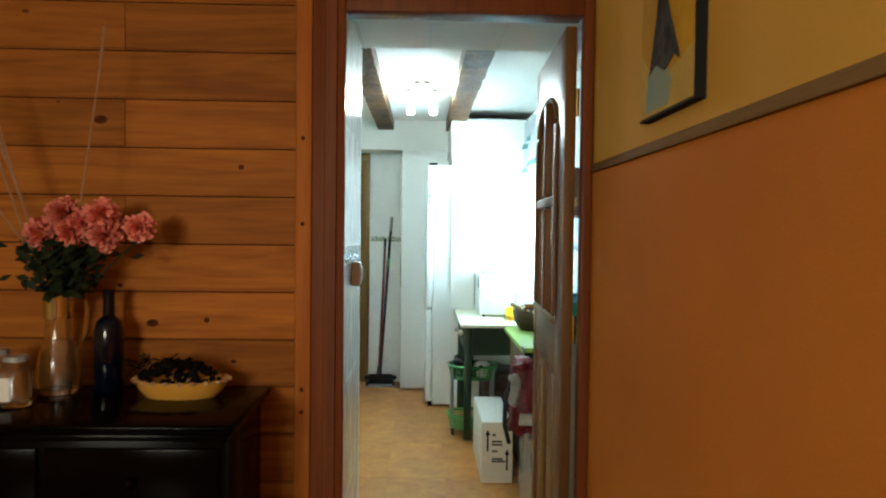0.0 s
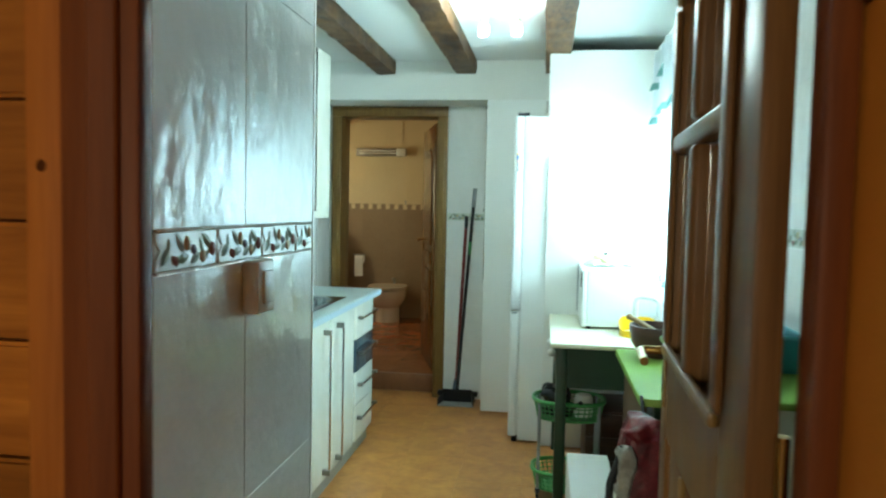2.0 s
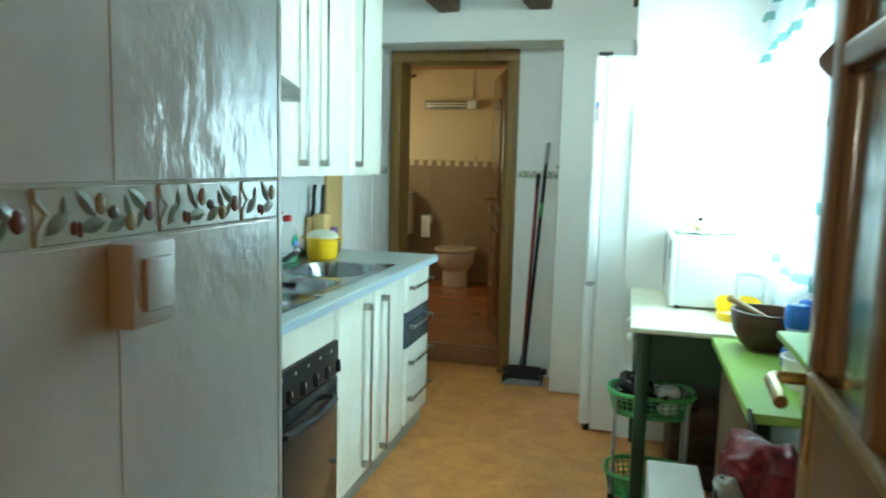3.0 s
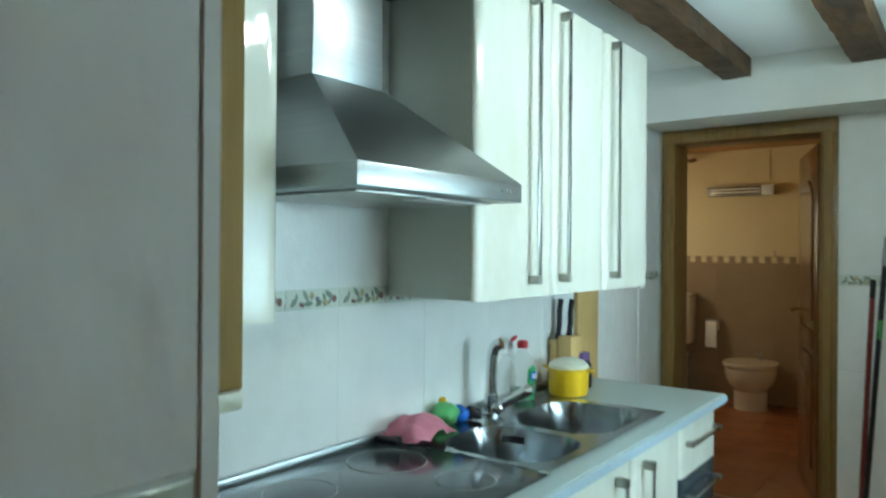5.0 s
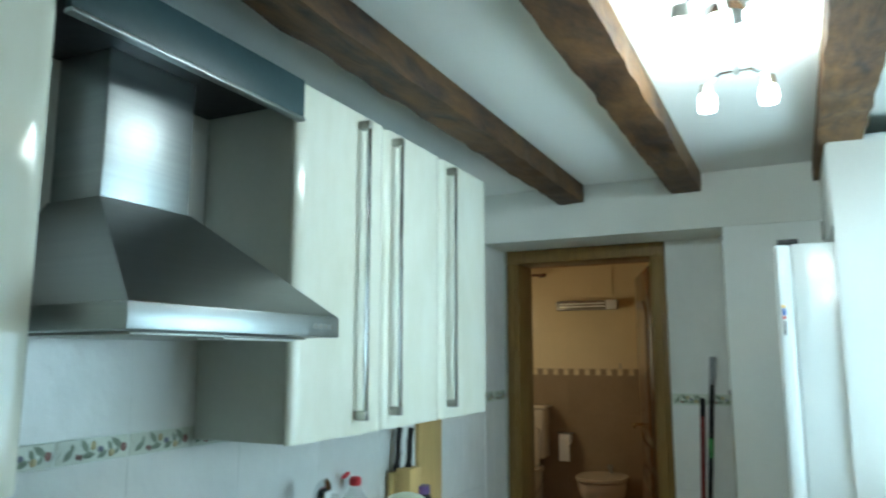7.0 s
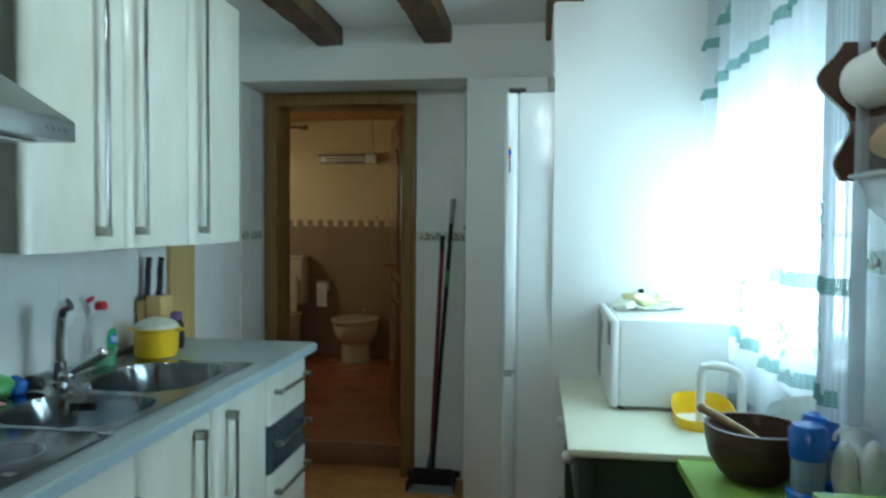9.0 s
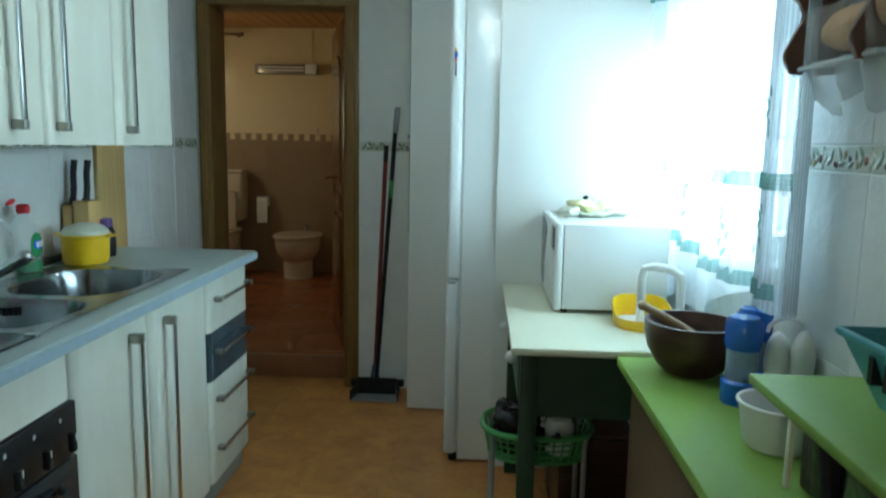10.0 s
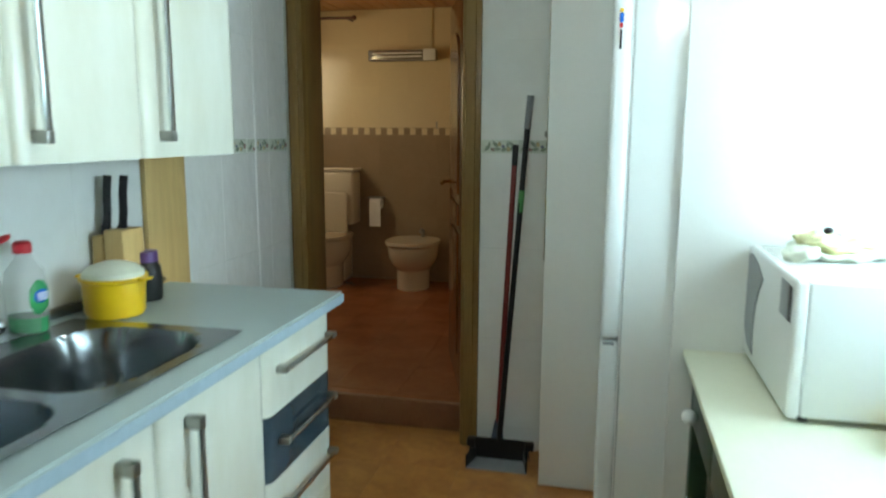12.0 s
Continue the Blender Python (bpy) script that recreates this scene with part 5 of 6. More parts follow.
part("handle", tube([(1.305, 7.86, 0.80), (1.305, 7.86, 0.955), (1.312, 7.858, 0.982), (1.335, 7.852, 0.990), (1.385, 7.838, 0.985), (1.41, 7.83, 0.968), (1.415, 7.828, 0.94), (1.415, 7.828, 0.80)], 0.013, 10), WHITE_PLASTIC, scoop, "white loop handle")

bowl = thing("mortar_bowl", "dark turned wooden bowl", "bowl", (1.358, 7.50, 0.776))
part("bowl", lathe([(0.0, 0.0), (0.062, 0.0), (0.085, 0.02), (0.110, 0.06), (0.120, 0.105), (0.121, 0.134), (0.111, 0.134), (0.107, 0.105), (0.09, 0.05), (0.05, 0.022), (0.0, 0.018)], (1.358, 7.50, 0.7765), 40), BOWL_WOOD, bowl)
pestle = thing("wooden_pestle", "pale wooden pestle leaning in the bowl", "pestle", (1.33, 7.5, 0.80))
part("shaft", tube([(1.243, 7.56, 0.932), (1.275, 7.535, 0.920), (1.33, 7.50, 0.893), (1.385, 7.465, 0.860)], 0.011, 12), PESTLE_WOOD, pestle)
part("head", ball((1.395, 7.46, 0.856), 0.024, 0.020, 0.018, 2, None, pose(0, 0, 0, 0, 25, -30)), PESTLE_WOOD, pestle)
part("end", ball((1.243, 7.56, 0.933), 0.014), PESTLE_WOOD, pestle)


def blue_bottle(x, y):
    b = thing("blue_tumbler", "blue plastic shaker bottle with clear middle", "bottle", (x, y, 0.776), "blue shakers")
    part("foot", lathe([(0.0, 0.0), (0.040, 0.0), (0.042, 0.01), (0.042, 0.05), (0.036, 0.055), (0.0, 0.055)], (x, y, 0.7765)), BLUE_PLASTIC, b)
    part("middle", lathe([(0.0, 0.055), (0.034, 0.055), (0.034, 0.13), (0.0, 0.13)], (x, y, 0.7765)), SHAKER, b, "clear wall")
    part("cap", lathe([(0.0, 0.125), (0.036, 0.125), (0.040, 0.135), (0.040, 0.185), (0.032, 0.198), (0.0, 0.20)], (x, y, 0.7765)), BLUE_PLASTIC, b)


blue_bottle(1.405, 7.285)
blue_bottle(1.462, 7.375)
dog = thing("white_holder", "white plastic utensil holder with a loop", "holder", (1.51, 7.33, 0.776))
part("cup", lathe([(0.0, 0.0), (0.038, 0.0), (0.042, 0.09), (0.038, 0.09), (0.034, 0.01), (0.0, 0.008)], (1.505, 7.29, 0.7765)), WHITE_PLASTIC, dog)
part("bulb", ball((1.475, 7.27, 0.880), 0.027, 0.027, 0.066, 3), WHITE_PLASTIC, dog)
part("bulb", ball((1.522, 7.25, 0.886), 0.026, 0.026, 0.070, 3), WHITE_PLASTIC, dog)
part("loop", tube([(1.475 + 0.045 * (1 - math.cos(a)), 7.33, 0.93 + 0.035 * math.sin(a)) for a in [k * math.pi / 8 for k in range(9)]], 0.005, 8), WHITE_PLASTIC, dog)
part("small_foot", ball((1.45, 7.26, 0.80), 0.022, 0.022, 0.0235), WHITE_PLASTIC, dog)
tub = thing("plastic_tub", "round white plastic tub", "tub", (1.385, 7.05, 0.776))
part("tub", lathe([(0.0, 0.0), (0.055, 0.0), (0.062, 0.01), (0.073, 0.084), (0.070, 0.086), (0.059, 0.012), (0.0, 0.006)], (1.392, 7.045, 0.7765), 36), WHITE_PLASTIC, tub)
part("rim", tube([(1.392 + 0.074 * math.cos(k * math.pi / 18), 7.045 + 0.074 * math.sin(k * math.pi / 18), 0.8625) for k in range(37)], 0.004, 8), WHITE_PLASTIC, tub)
basket = thing("teal_basket", "teal plastic basket with slotted sides", "basket", (1.47, 6.56, 0.971))
bm = bmesh.new()
lowr = [(1.40, 6.36), (1.545, 6.36), (1.545, 6.735), (1.40, 6.735)]
upr = [(1.362, 6.32), (1.549, 6.32), (1.549, 6.79), (1.362, 6.79)]
a = [bm.verts.new((x, y, 0.9715)) for x, y in lowr]
b = [bm.verts.new((x, y, 1.072)) for x, y in upr]
ai = [bm.verts.new((x + (0.005 if x < 1.5 else -0.005), y + (0.005 if y < 6.7 else -0.005), 0.976)) for x, y in lowr]
bi = [bm.verts.new((x + (0.005 if x < 1.5 else -0.005), y + (0.005 if y < 6.7 else -0.005), 1.072)) for x, y in upr]
for k in range(4):
    j = (k + 1) % 4
    bm.faces.new((a[k], a[j], b[j], b[k]))
    bm.faces.new((bi[k], bi[j], ai[j], ai[k]))
    bm.faces.new((b[k], b[j], bi[j], bi[k]))
bm.faces.new(a)
bm.faces.new(ai)
part("shell", bm, TEAL_PLASTIC, basket)
part("rim", tube([(x, y, 1.072) for x, y in upr + upr[:1]], 0.007, 8), TEAL_PLASTIC, basket)
for k in range(9):
    part("slot", box(1.366, 1.388, 6.38 + 0.04 * k, 6.392 + 0.04 * k, 1.015, 1.055), BLACK, basket)
for k in range(4):
    t_ = thing("red_fruit", "red fruit lying in the teal basket", "fruit", (1.47, 6.42 + 0.085 * k, 0.98), "fruit in the basket")
    part("fruit", ball((1.475 + 0.02 * (k % 2), 6.42 + 0.085 * k, 1.018), 0.04, 0.042, 0.038, 3), FRUIT_RED, t_)

# paper towel holder
holder = thing("towel_holder", "brown wooden wall holder with scalloped ends", "towel holder", (1.52, 7.15, 1.5))
prof = []
for k in range(40):
    z = 1.50 + 0.29 * k / 39
    u = (z - 1.50) / 0.29
    prof.append((1.448 - 0.055 * math.exp(-((u - 0.74) / 0.17) ** 2) - 0.018 * math.exp(-((u - 0.13) / 0.10) ** 2) + 0.02 * math.exp(-((u - 0.42) / 0.10) ** 2), z))
for y in (7.255, 6.985):
    part("end_plate", prism([(1.5535, 1.79), (1.5535, 1.50)] + prof, "y", y, y + 0.014, 0.003), SCREW_WOOD, holder)
part("back_board", box(1.540, 1.5535, 7.0, 7.254, 1.52, 1.60, 0.003), SCREW_WOOD, holder)
part("rod", cyl((1.490, 6.985, 1.705), (1.490, 7.269, 1.705), 0.010), SCREW_WOOD, holder)
roll = thing("paper_roll", "white kitchen paper roll on the holder", "paper roll", (1.49, 7.12, 1.705))
part("roll", cyl((1.490, 7.002, 1.705), (1.490, 7.250, 1.705), 0.057, seg=36), PAPER, roll)
film = thing("film_bag", "clear plastic bag of bread under the towel holder", "bag", (1.49, 7.1, 1.45))
bm = box(1.452, 1.545, 6.95, 7.235, 1.51, 1.625, 0.02, 3)
bmesh.ops.subdivide_edges(bm, edges=bm.edges, cuts=3, use_grid_fill=True)
part("film", crumple(bm, 0.010, 22), PLASTIC_FILM, film)
part("bread", crumple(ball((1.495, 7.10, 1.572), 0.038, 0.12, 0.042, 3), 0.008, 25), BREAD, film, "brown bread roll")
part("bread", crumple(ball((1.50, 6.99, 1.59), 0.036, 0.07, 0.036, 3), 0.008, 25, 3), BREAD, film)
bm = bmesh.new()
grid = [[bm.verts.new((1.462 + 0.012 * math.sin(i * 0.9) + 0.02 * j / 6, 6.93 + 0.30 * i / 24, 1.515 - (0.085 + 0.02 * math.sin(i * 0.5)) * j / 6)) for j in range(7)] for i in range(25)]
for p, q in zip(grid, grid[1:]):
    for j in range(6):
        bm.faces.new((p[j], q[j], q[j + 1], p[j + 1]))
part("loose_film", crumple(bm, 0.010, 30), LOOSE_FILM, film, "loose hanging end of the bag")
part("clear_lid", box(1.450, 1.547, 6.94, 7.238, 1.503, 1.512, 0.003), LOOSE_FILM, film)

# ---- under the table ----
trolley = thing("trolley", "light green plastic wheeled vegetable trolley", "trolley", (1.0, 7.86, 0))

for z in (0.475, 0.13):
    o = oval(1.005, 7.87, 0.17, 0.13, z)
    tier = part("basket", tube(o + o[:1], 0.010, 8), GREEN_PLASTIC, trolley, "light green basket tier")
    o2 = oval(1.005, 7.87, 0.15, 0.112, z - 0.085)
    part("lower_ring", tube(o2 + o2[:1], 0.006, 6), GREEN_PLASTIC, tier)
    bm = bmesh.new()
    for p, q in zip(o, o2):
        tube([p, q], 0.003, 5, bm)
    for f in (0.25, 0.5, 0.75):
        mid = [tuple(Vector(p).lerp(Vector(q), f)) for p, q in zip(o, o2)]
        tube(mid + mid[:1], 0.0026, 5, bm)
    part("lattice", bm, GREEN_PLASTIC, tier)
    part("tray", prism([(x, y) for x, y, _ in o2], "z", z - 0.092, z - 0.084), GREEN_PLASTIC, tier)
for x in (0.865, 1.145):
    for y in (7.785, 7.955):
        part("post", cyl((x, y, 0.045), (x, y, 0.475), 0.008), GREY_PLASTIC, trolley, "grey tube post")
        w = part("wheel", cyl((x - 0.008, y, 0.020), (x + 0.008, y, 0.020), 0.020), BLACK, trolley)
        part("fork", box(x - 0.012, x + 0.012, y - 0.010, y + 0.010, 0.030, 0.047), BLACK, w)
pan = thing("cooking_pan", "black pan lying in the trolley", "pan", (1.0, 7.86, 0.39))
part("pan", lathe([(0.0, 0.0), (0.075, 0.0), (0.088, 0.05), (0.084, 0.05), (0.072, 0.006), (0.0, 0.005)], (0.95, 7.88, 0.3925)), BLACK, pan)
part("handle", tube([(0.99, 7.80, 0.44), (1.02, 7.76, 0.455), (1.06, 7.74, 0.49)], 0.010), BLACK, pan)
film2 = thing("plastic_bag", "crumpled grey plastic bag in the trolley", "bag", (0.93, 7.86, 0.45))
part("bag", crumple(crumple(ball((0.945, 7.87, 0.49), 0.075, 0.075, 0.055, 4), 0.026, 18), 0.008, 50), BIN_BAG, film2)
jar3 = thing("white_jar", "white jar in the trolley", "jar", (1.06, 7.86, 0.39))
part("jar", lathe([(0.0, 0.0), (0.04, 0.0), (0.045, 0.02), (0.045, 0.09), (0.035, 0.11), (0.0, 0.112)], (1.075, 7.85, 0.3925)), WHITE_PLASTIC, jar3)
crate = thing("wooden_crate", "dim brown wooden crate under the table", "crate", (1.2, 8.2, 0))
for k in range(3):
    part("slat", box(1.10, 1.36, 8.02, 8.035, 0.02 + 0.12 * k, 0.12 + 0.12 * k, 0.003), BOWL_WOOD, crate)
part("body", box(1.10, 1.36, 8.036, 8.42, 0.0, 0.37, 0.003), BOWL_WOOD, crate)

carton = thing("cardboard_box", "white cardboard box with black upward arrows", "box", (1.07, 7.1, 0))
part("body", box(0.985, 1.160, 6.835, 7.445, 0.002, 0.345, 0.003), CARTON, carton)
part("lid_flap", box(0.988, 1.157, 6.838, 7.442, 0.3452, 0.349, 0.001), MELAMINE, carton)
for x, z in ((1.02, 0.185), (1.13, 0.075)):
    part("arrow", prism([(x - 0.005, z), (x + 0.005, z), (x + 0.005, z + 0.09), (x + 0.014, z + 0.09), (x, z + 0.12), (x - 0.014, z + 0.09), (x - 0.005, z + 0.09)], "y", 6.832, 6.8348), INK, carton, "black printed arrow")
for k, (w, z) in enumerate(((0.02, 0.27), (0.055, 0.232), (0.06, 0.215), (0.03, 0.178), (0.06, 0.135), (0.075, 0.12))):
    part("print_line", box(1.045, 1.045 + w, 6.8335, 6.8348, z, z + 0.010), INK, carton, "grey print line")

bag = thing("red_backpack", "dark red nylon backpack hanging at the counter end", "backpack", (1.22, 6.7, 0.3))
bm = box(1.125, 1.30, 6.60, 6.755, 0.33, 0.735, 0.05, 3)
bmesh.ops.subdivide_edges(bm, edges=bm.edges, cuts=4, use_grid_fill=True)
part("body", crumple(crumple(bm, 0.03, 9), 0.016, 26), RED_BAG, bag)
bm = box(1.113, 1.165, 6.590, 6.66, 0.50, 0.665, 0.02, 3)
bmesh.ops.subdivide_edges(bm, edges=bm.edges, cuts=4, use_grid_fill=True)
part("side_pocket", crumple(crumple(bm, 0.02, 12), 0.012, 34), GREY_BAG, bag, "pale grey pocket")
part("buckle_flap", crumple(box(1.16, 1.27, 6.57, 6.60, 0.40, 0.46, 0.01, 2), 0.01, 20), GREY_BAG, bag)
part("strap", tube([(1.13, 6.62, 0.66), (1.09, 6.60, 0.55), (1.085, 6.60, 0.40), (1.11, 6.60, 0.30)], 0.012, 8), BLACK, bag, "black strap")
part("hang_loop", tube([(1.20, 6.70, 0.72), (1.20, 6.76, 0.765), (1.20, 6.79, 0.7775)], 0.006, 8), BLACK, bag)
sack = thing("shopping_bag", "blue and white plastic bag on the floor", "bag", (1.2, 6.5, 0))
bm = box(1.16, 1.30, 6.45, 6.60, 0.02, 0.36, 0.04, 3)
bmesh.ops.subdivide_edges(bm, edges=bm.edges, cuts=2, use_grid_fill=True)
part("bag", crumple(bm, 0.025, 10), PLASTIC_FILM, sack)
part("blue_patch", crumple(box(1.20, 1.25, 6.44, 6.455, 0.18, 0.30, 0.004), 0.012, 20), BLUE_PLASTIC, sack)
caddy = thing("cream_drawer", "cream drawer unit under the shelf", "drawer unit", (1.36, 6.5, 0))
part("body", box(1.315, 1.454, 6.20, 6.74, 0.0, 0.70, 0.004), CREAM_TOP, caddy)
part("knob", ball((1.305, 6.5, 0.55), 0.014), WHITE_PLASTIC, caddy)
bin_ = thing("bin_bag", "black bin bag stuffed under the raised shelf", "bag", (1.45, 6.6, 0.70))
bm = box(1.36, 1.54, 6.45, 6.76, 0.703, 0.935, 0.04, 3)
bmesh.ops.subdivide_edges(bm, edges=bm.edges, cuts=2, use_grid_fill=True)
part("bag", crumple(bm, 0.014, 14), BIN_BAG, bin_)

# ---- far corner ----
broom = thing("broom", "long red-handled broom leaning in the corner", "broom", (0.27, 9.4, 0))
part("handle", cyl((0.262, 9.40, 0.10), (0.300, 9.478, 1.25), 0.0115), RED_PAINT, broom)
part("grip", cyl((0.300, 9.478, 1.25), (0.303, 9.484, 1.335), 0.0125), BLACK, broom)
part("socket", cyl((0.261, 9.398, 0.06), (0.263, 9.402, 0.16), 0.030, 0.016), MOP_BLUE, broom)
part("head", box(0.13, 0.42, 9.375, 9.415, 0.045, 0.080, 0.008), BLACK, broom)
bm = bmesh.new()
for k in range(54):
    x = 0.145 + 0.25 * k / 53
    for y in (9.38, 9.395, 9.41):
        cyl((x, y, 0.046), (x + rnd.uniform(-0.008, 0.008), y + rnd.uniform(-0.012, 0.004), 0.001), 0.003, 0.002, 5, bm)
part("bristles", bm, BLACK, broom)
stick = thing("dustpan", "black long-handled dustpan with a grey pan", "dustpan", (0.3, 9.38, 0))
part("handle", cyl((0.275, 9.36, 0.09), (0.350, 9.478, 1.40), 0.0115), BLACK, stick)
part("grip", tube([(0.350, 9.478, 1.40), (0.357, 9.484, 1.50), (0.360, 9.484, 1.535)], 0.014), GREY_PLASTIC, stick, "grey grip")
part("band", cyl((0.331, 9.448, 1.06), (0.336, 9.456, 1.15), 0.0122), GREEN_PLASTIC, stick, "green sticker")
part("pan_floor", prism([(0.15, 9.26), (0.405, 9.26), (0.385, 9.365), (0.17, 9.365)], "z", 0.002, 0.010), GREY_PLASTIC, stick)
part("pan_back", box(0.17, 0.385, 9.355, 9.368, 0.010, 0.10, 0.004), BLACK, stick)
for a, b in (((0.153, 9.26), (0.173, 9.354)), ((0.402, 9.26), (0.382, 9.354))):
    part("pan_side", prism([(a[0] - 0.003, a[1]), (a[0] + 0.003, a[1]), (b[0] + 0.003, b[1]), (b[0] - 0.003, b[1])], "z", 0.008, 0.06), BLACK, stick)
magnet = thing("fridge_magnet", "small colourful magnet on the fridge door edge", "magnet", (0.70, 8.57, 1.65))
part("figure", box(0.692, 0.704, 8.5765, 8.5835, 1.682, 1.708, 0.004), BLUE_PLASTIC, magnet)
part("figure", ball((0.698, 8.580, 1.714), 0.006, 0.003, 0.006), YELLOW, magnet)
part("figure", box(0.693, 0.703, 8.577, 8.5835, 1.668, 1.681, 0.003), RED_CAP, magnet)
part("pendant", box(0.695, 0.701, 8.577, 8.5835, 1.612, 1.664, 0.002), BLACK, magnet)
rod = thing("white_tube", "white plastic tube lying on the tall cabinet", "tube", (1.2, 8.8, 2.31))
part("tube", cyl((1.10, 8.70, 2.318), (1.32, 8.86, 2.345), 0.014), WHITE_PLASTIC, rod)

# ---- bathroom things ----
bidet = thing("bidet", "cream ceramic bidet with a chrome tap", "bidet", (-0.83, 12.05, 0.135))


def bowl_shape(cx, cy, z0, hgt, rx, ry):
    bm = bmesh.new()
    lathe([(0.0, 0.0), (0.64, 0.0), (0.64, 0.25), (0.65, 0.44), (0.70, 0.47), (0.86, 0.58), (0.96, 0.72), (1.0, 0.88), (0.98, 0.97), (0.9, 1.0)], (0, 0, 0), 32, bm=bm)
    for v in bm.verts:
        v.co = Vector((cx + v.co.x * rx, cy + v.co.y * ry, z0 + v.co.z * hgt))
    return bm


part("bowl", bowl_shape(-0.835, 12.02, 0.1352, 0.36, 0.205, 0.25), CERAMIC, bidet)
part("lid", prism([(x, y) for x, y, _ in oval(-0.835, 12.02, 0.212, 0.255, 0)], "z", 0.4955, 0.525, 0.008), CERAMIC, bidet, "closed cream lid")
part("tap", tube([(-0.80, 12.20, 0.525), (-0.80, 12.20, 0.575), (-0.80, 12.16, 0.59), (-0.80, 12.12, 0.575)], 0.014), NICKEL, bidet)
wc = thing("toilet", "cream ceramic toilet with cistern", "toilet", (-1.55, 12.05, 0.135))
part("bowl", bowl_shape(-1.55, 11.95, 0.1352, 0.40, 0.19, 0.27), CERAMIC, wc)
part("seat", prism([(x, y) for x, y, _ in oval(-1.55, 11.95, 0.195, 0.26, 0)], "z", 0.5355, 0.56, 0.008), CERAMIC, wc)
part("pedestal", box(-1.66, -1.44, 12.05, 12.27, 0.1352, 0.53, 0.03, 3), CERAMIC, wc)
part("cistern", box(-1.74, -1.365, 12.08, 12.275, 0.62, 1.06, 0.025, 3), CERAMIC, wc)
part("cistern_lid", box(-1.75, -1.355, 12.07, 12.28, 1.0605, 1.09, 0.012, 3), CERAMIC, wc)
part("pan_lid", box(-1.70, -1.40, 12.02, 12.045, 0.56, 0.90, 0.02, 3), CERAMIC, wc, "raised lid")
ph = thing("toilet_roll_holder", "metal toilet roll holder with a part-used roll", "roll holder", (-1.2, 12.25, 0.72))
part("arm", tube([(-1.275, 12.282, 0.80), (-1.275, 12.23, 0.80), (-1.16, 12.23, 0.80)], 0.007), NICKEL, ph)
part("cover", box(-1.285, -1.15, 12.20, 12.283, 0.835, 0.845, 0.003), NICKEL, ph)
part("paper", cyl((-1.262, 12.23, 0.795), (-1.165, 12.23, 0.795), 0.045, seg=24), PAPER, ph)
part("paper_tail", box(-1.262, -1.165, 12.183, 12.187, 0.60, 0.795), PAPER, ph)
heater = thing("wall_heater", "slim quartz bar heater on the bathroom wall", "heater", (-0.98, 12.25, 2.0))
part("casing", box(-1.265, -0.70, 12.20, 12.283, 1.955, 2.04, 0.012, 3), GREY_BAG, heater)
part("reflector", box(-1.225, -0.80, 12.196, 12.1995, 1.968, 2.028, 0.001), HEAT, heater)
for z in (1.985, 2.012):
    part("quartz_tube", cyl((-1.22, 12.188, z), (-0.81, 12.188, z), 0.007), WHITE_PLASTIC, heater)
part("end_cap", box(-0.80, -0.695, 12.188, 12.1995, 1.953, 2.042, 0.006), WHITE_PLASTIC, heater)
part("cable", tube([(-0.75, 12.275, 2.04), (-0.75, 12.278, 2.36)], 0.004, 6), CREAM_WALL, heater)
hook = thing("wall_hook", "small dark metal hook above the tiles", "hook", (-0.72, 12.27, 1.42))
part("hook", tube([(-0.70, 12.282, 1.42), (-0.70, 12.26, 1.43), (-0.70, 12.255, 1.47)], 0.006, 8), NICKEL, hook)
rail = thing("curtain_pole", "short dark wooden pole end near the ceiling", "pole", (-1.4, 12.1, 2.27))
part("pole", cyl((-2.05, 12.15, 2.29), (-1.37, 12.15, 2.29), 0.011), SCREW_WOOD, rail)
part("finial", ball((-1.36, 12.15, 2.29), 0.020), SCREW_WOOD, rail)
part("bracket", box(-1.43, -1.415, 12.15, 12.284, 2.28, 2.30), SCREW_WOOD, rail)

door2 = thing("door_2", "open varnished wooden bathroom door with arched panels", "door", (0.0, 0.0, 0.0), kind="structure")
DW, DH = 0.70, 1.885
for nm, bm, m_ in (("leaf", box(0, 0.036, 0, DW, 0, DH, 0.003), VARNISH),
                   ("upper_panel", prism([(0.13, 0.95), (0.57, 0.95), (0.57, 1.58)] + [(0.35 + 0.22 * math.cos(a), 1.58 + 0.14 * math.sin(a)) for a in [k * math.pi / 12 for k in range(1, 12)]] + [(0.13, 1.58)], "x", -0.010, 0.0, 0.006), VARNISH),
                   ("lower_panel", box(-0.010, 0.0, 0.13, 0.57, 0.16, 0.76, 0.006), VARNISH),
                   ("mid_panel", box(-0.010, 0.0, 0.13, 0.57, 0.80, 0.90, 0.005), VARNISH)):
    part(nm, bm, m_, door2)
hd = part("door_handle", tube([(0.0, 0.64, 0.98), (-0.045, 0.64, 0.98), (-0.052, 0.62, 0.98), (-0.052, 0.54, 0.975)], 0.009), BRASS, door2, "brass lever handle")
part("backplate", box(-0.004, 0.0, 0.62, 0.66, 0.88, 1.06, 0.001), BRASS, hd)
door2.matrix_world = pose(0.030, 9.712, 0.142, 0, 0, 17)

bin2 = thing("bin_bag", "black bag tucked behind the shelf upright", "bag", (1.45, 6.82, 0.777))
bm = box(1.352, 1.535, 6.778, 6.858, 0.7805, 0.942, 0.012, 3)
bmesh.ops.subdivide_edges(bm, edges=bm.edges, cuts=2, use_grid_fill=True)
part("bag", crumple(bm, 0.006, 20), BIN_BAG, bin2)


# ---- pieces of floors and walls ----
CACHE = {}


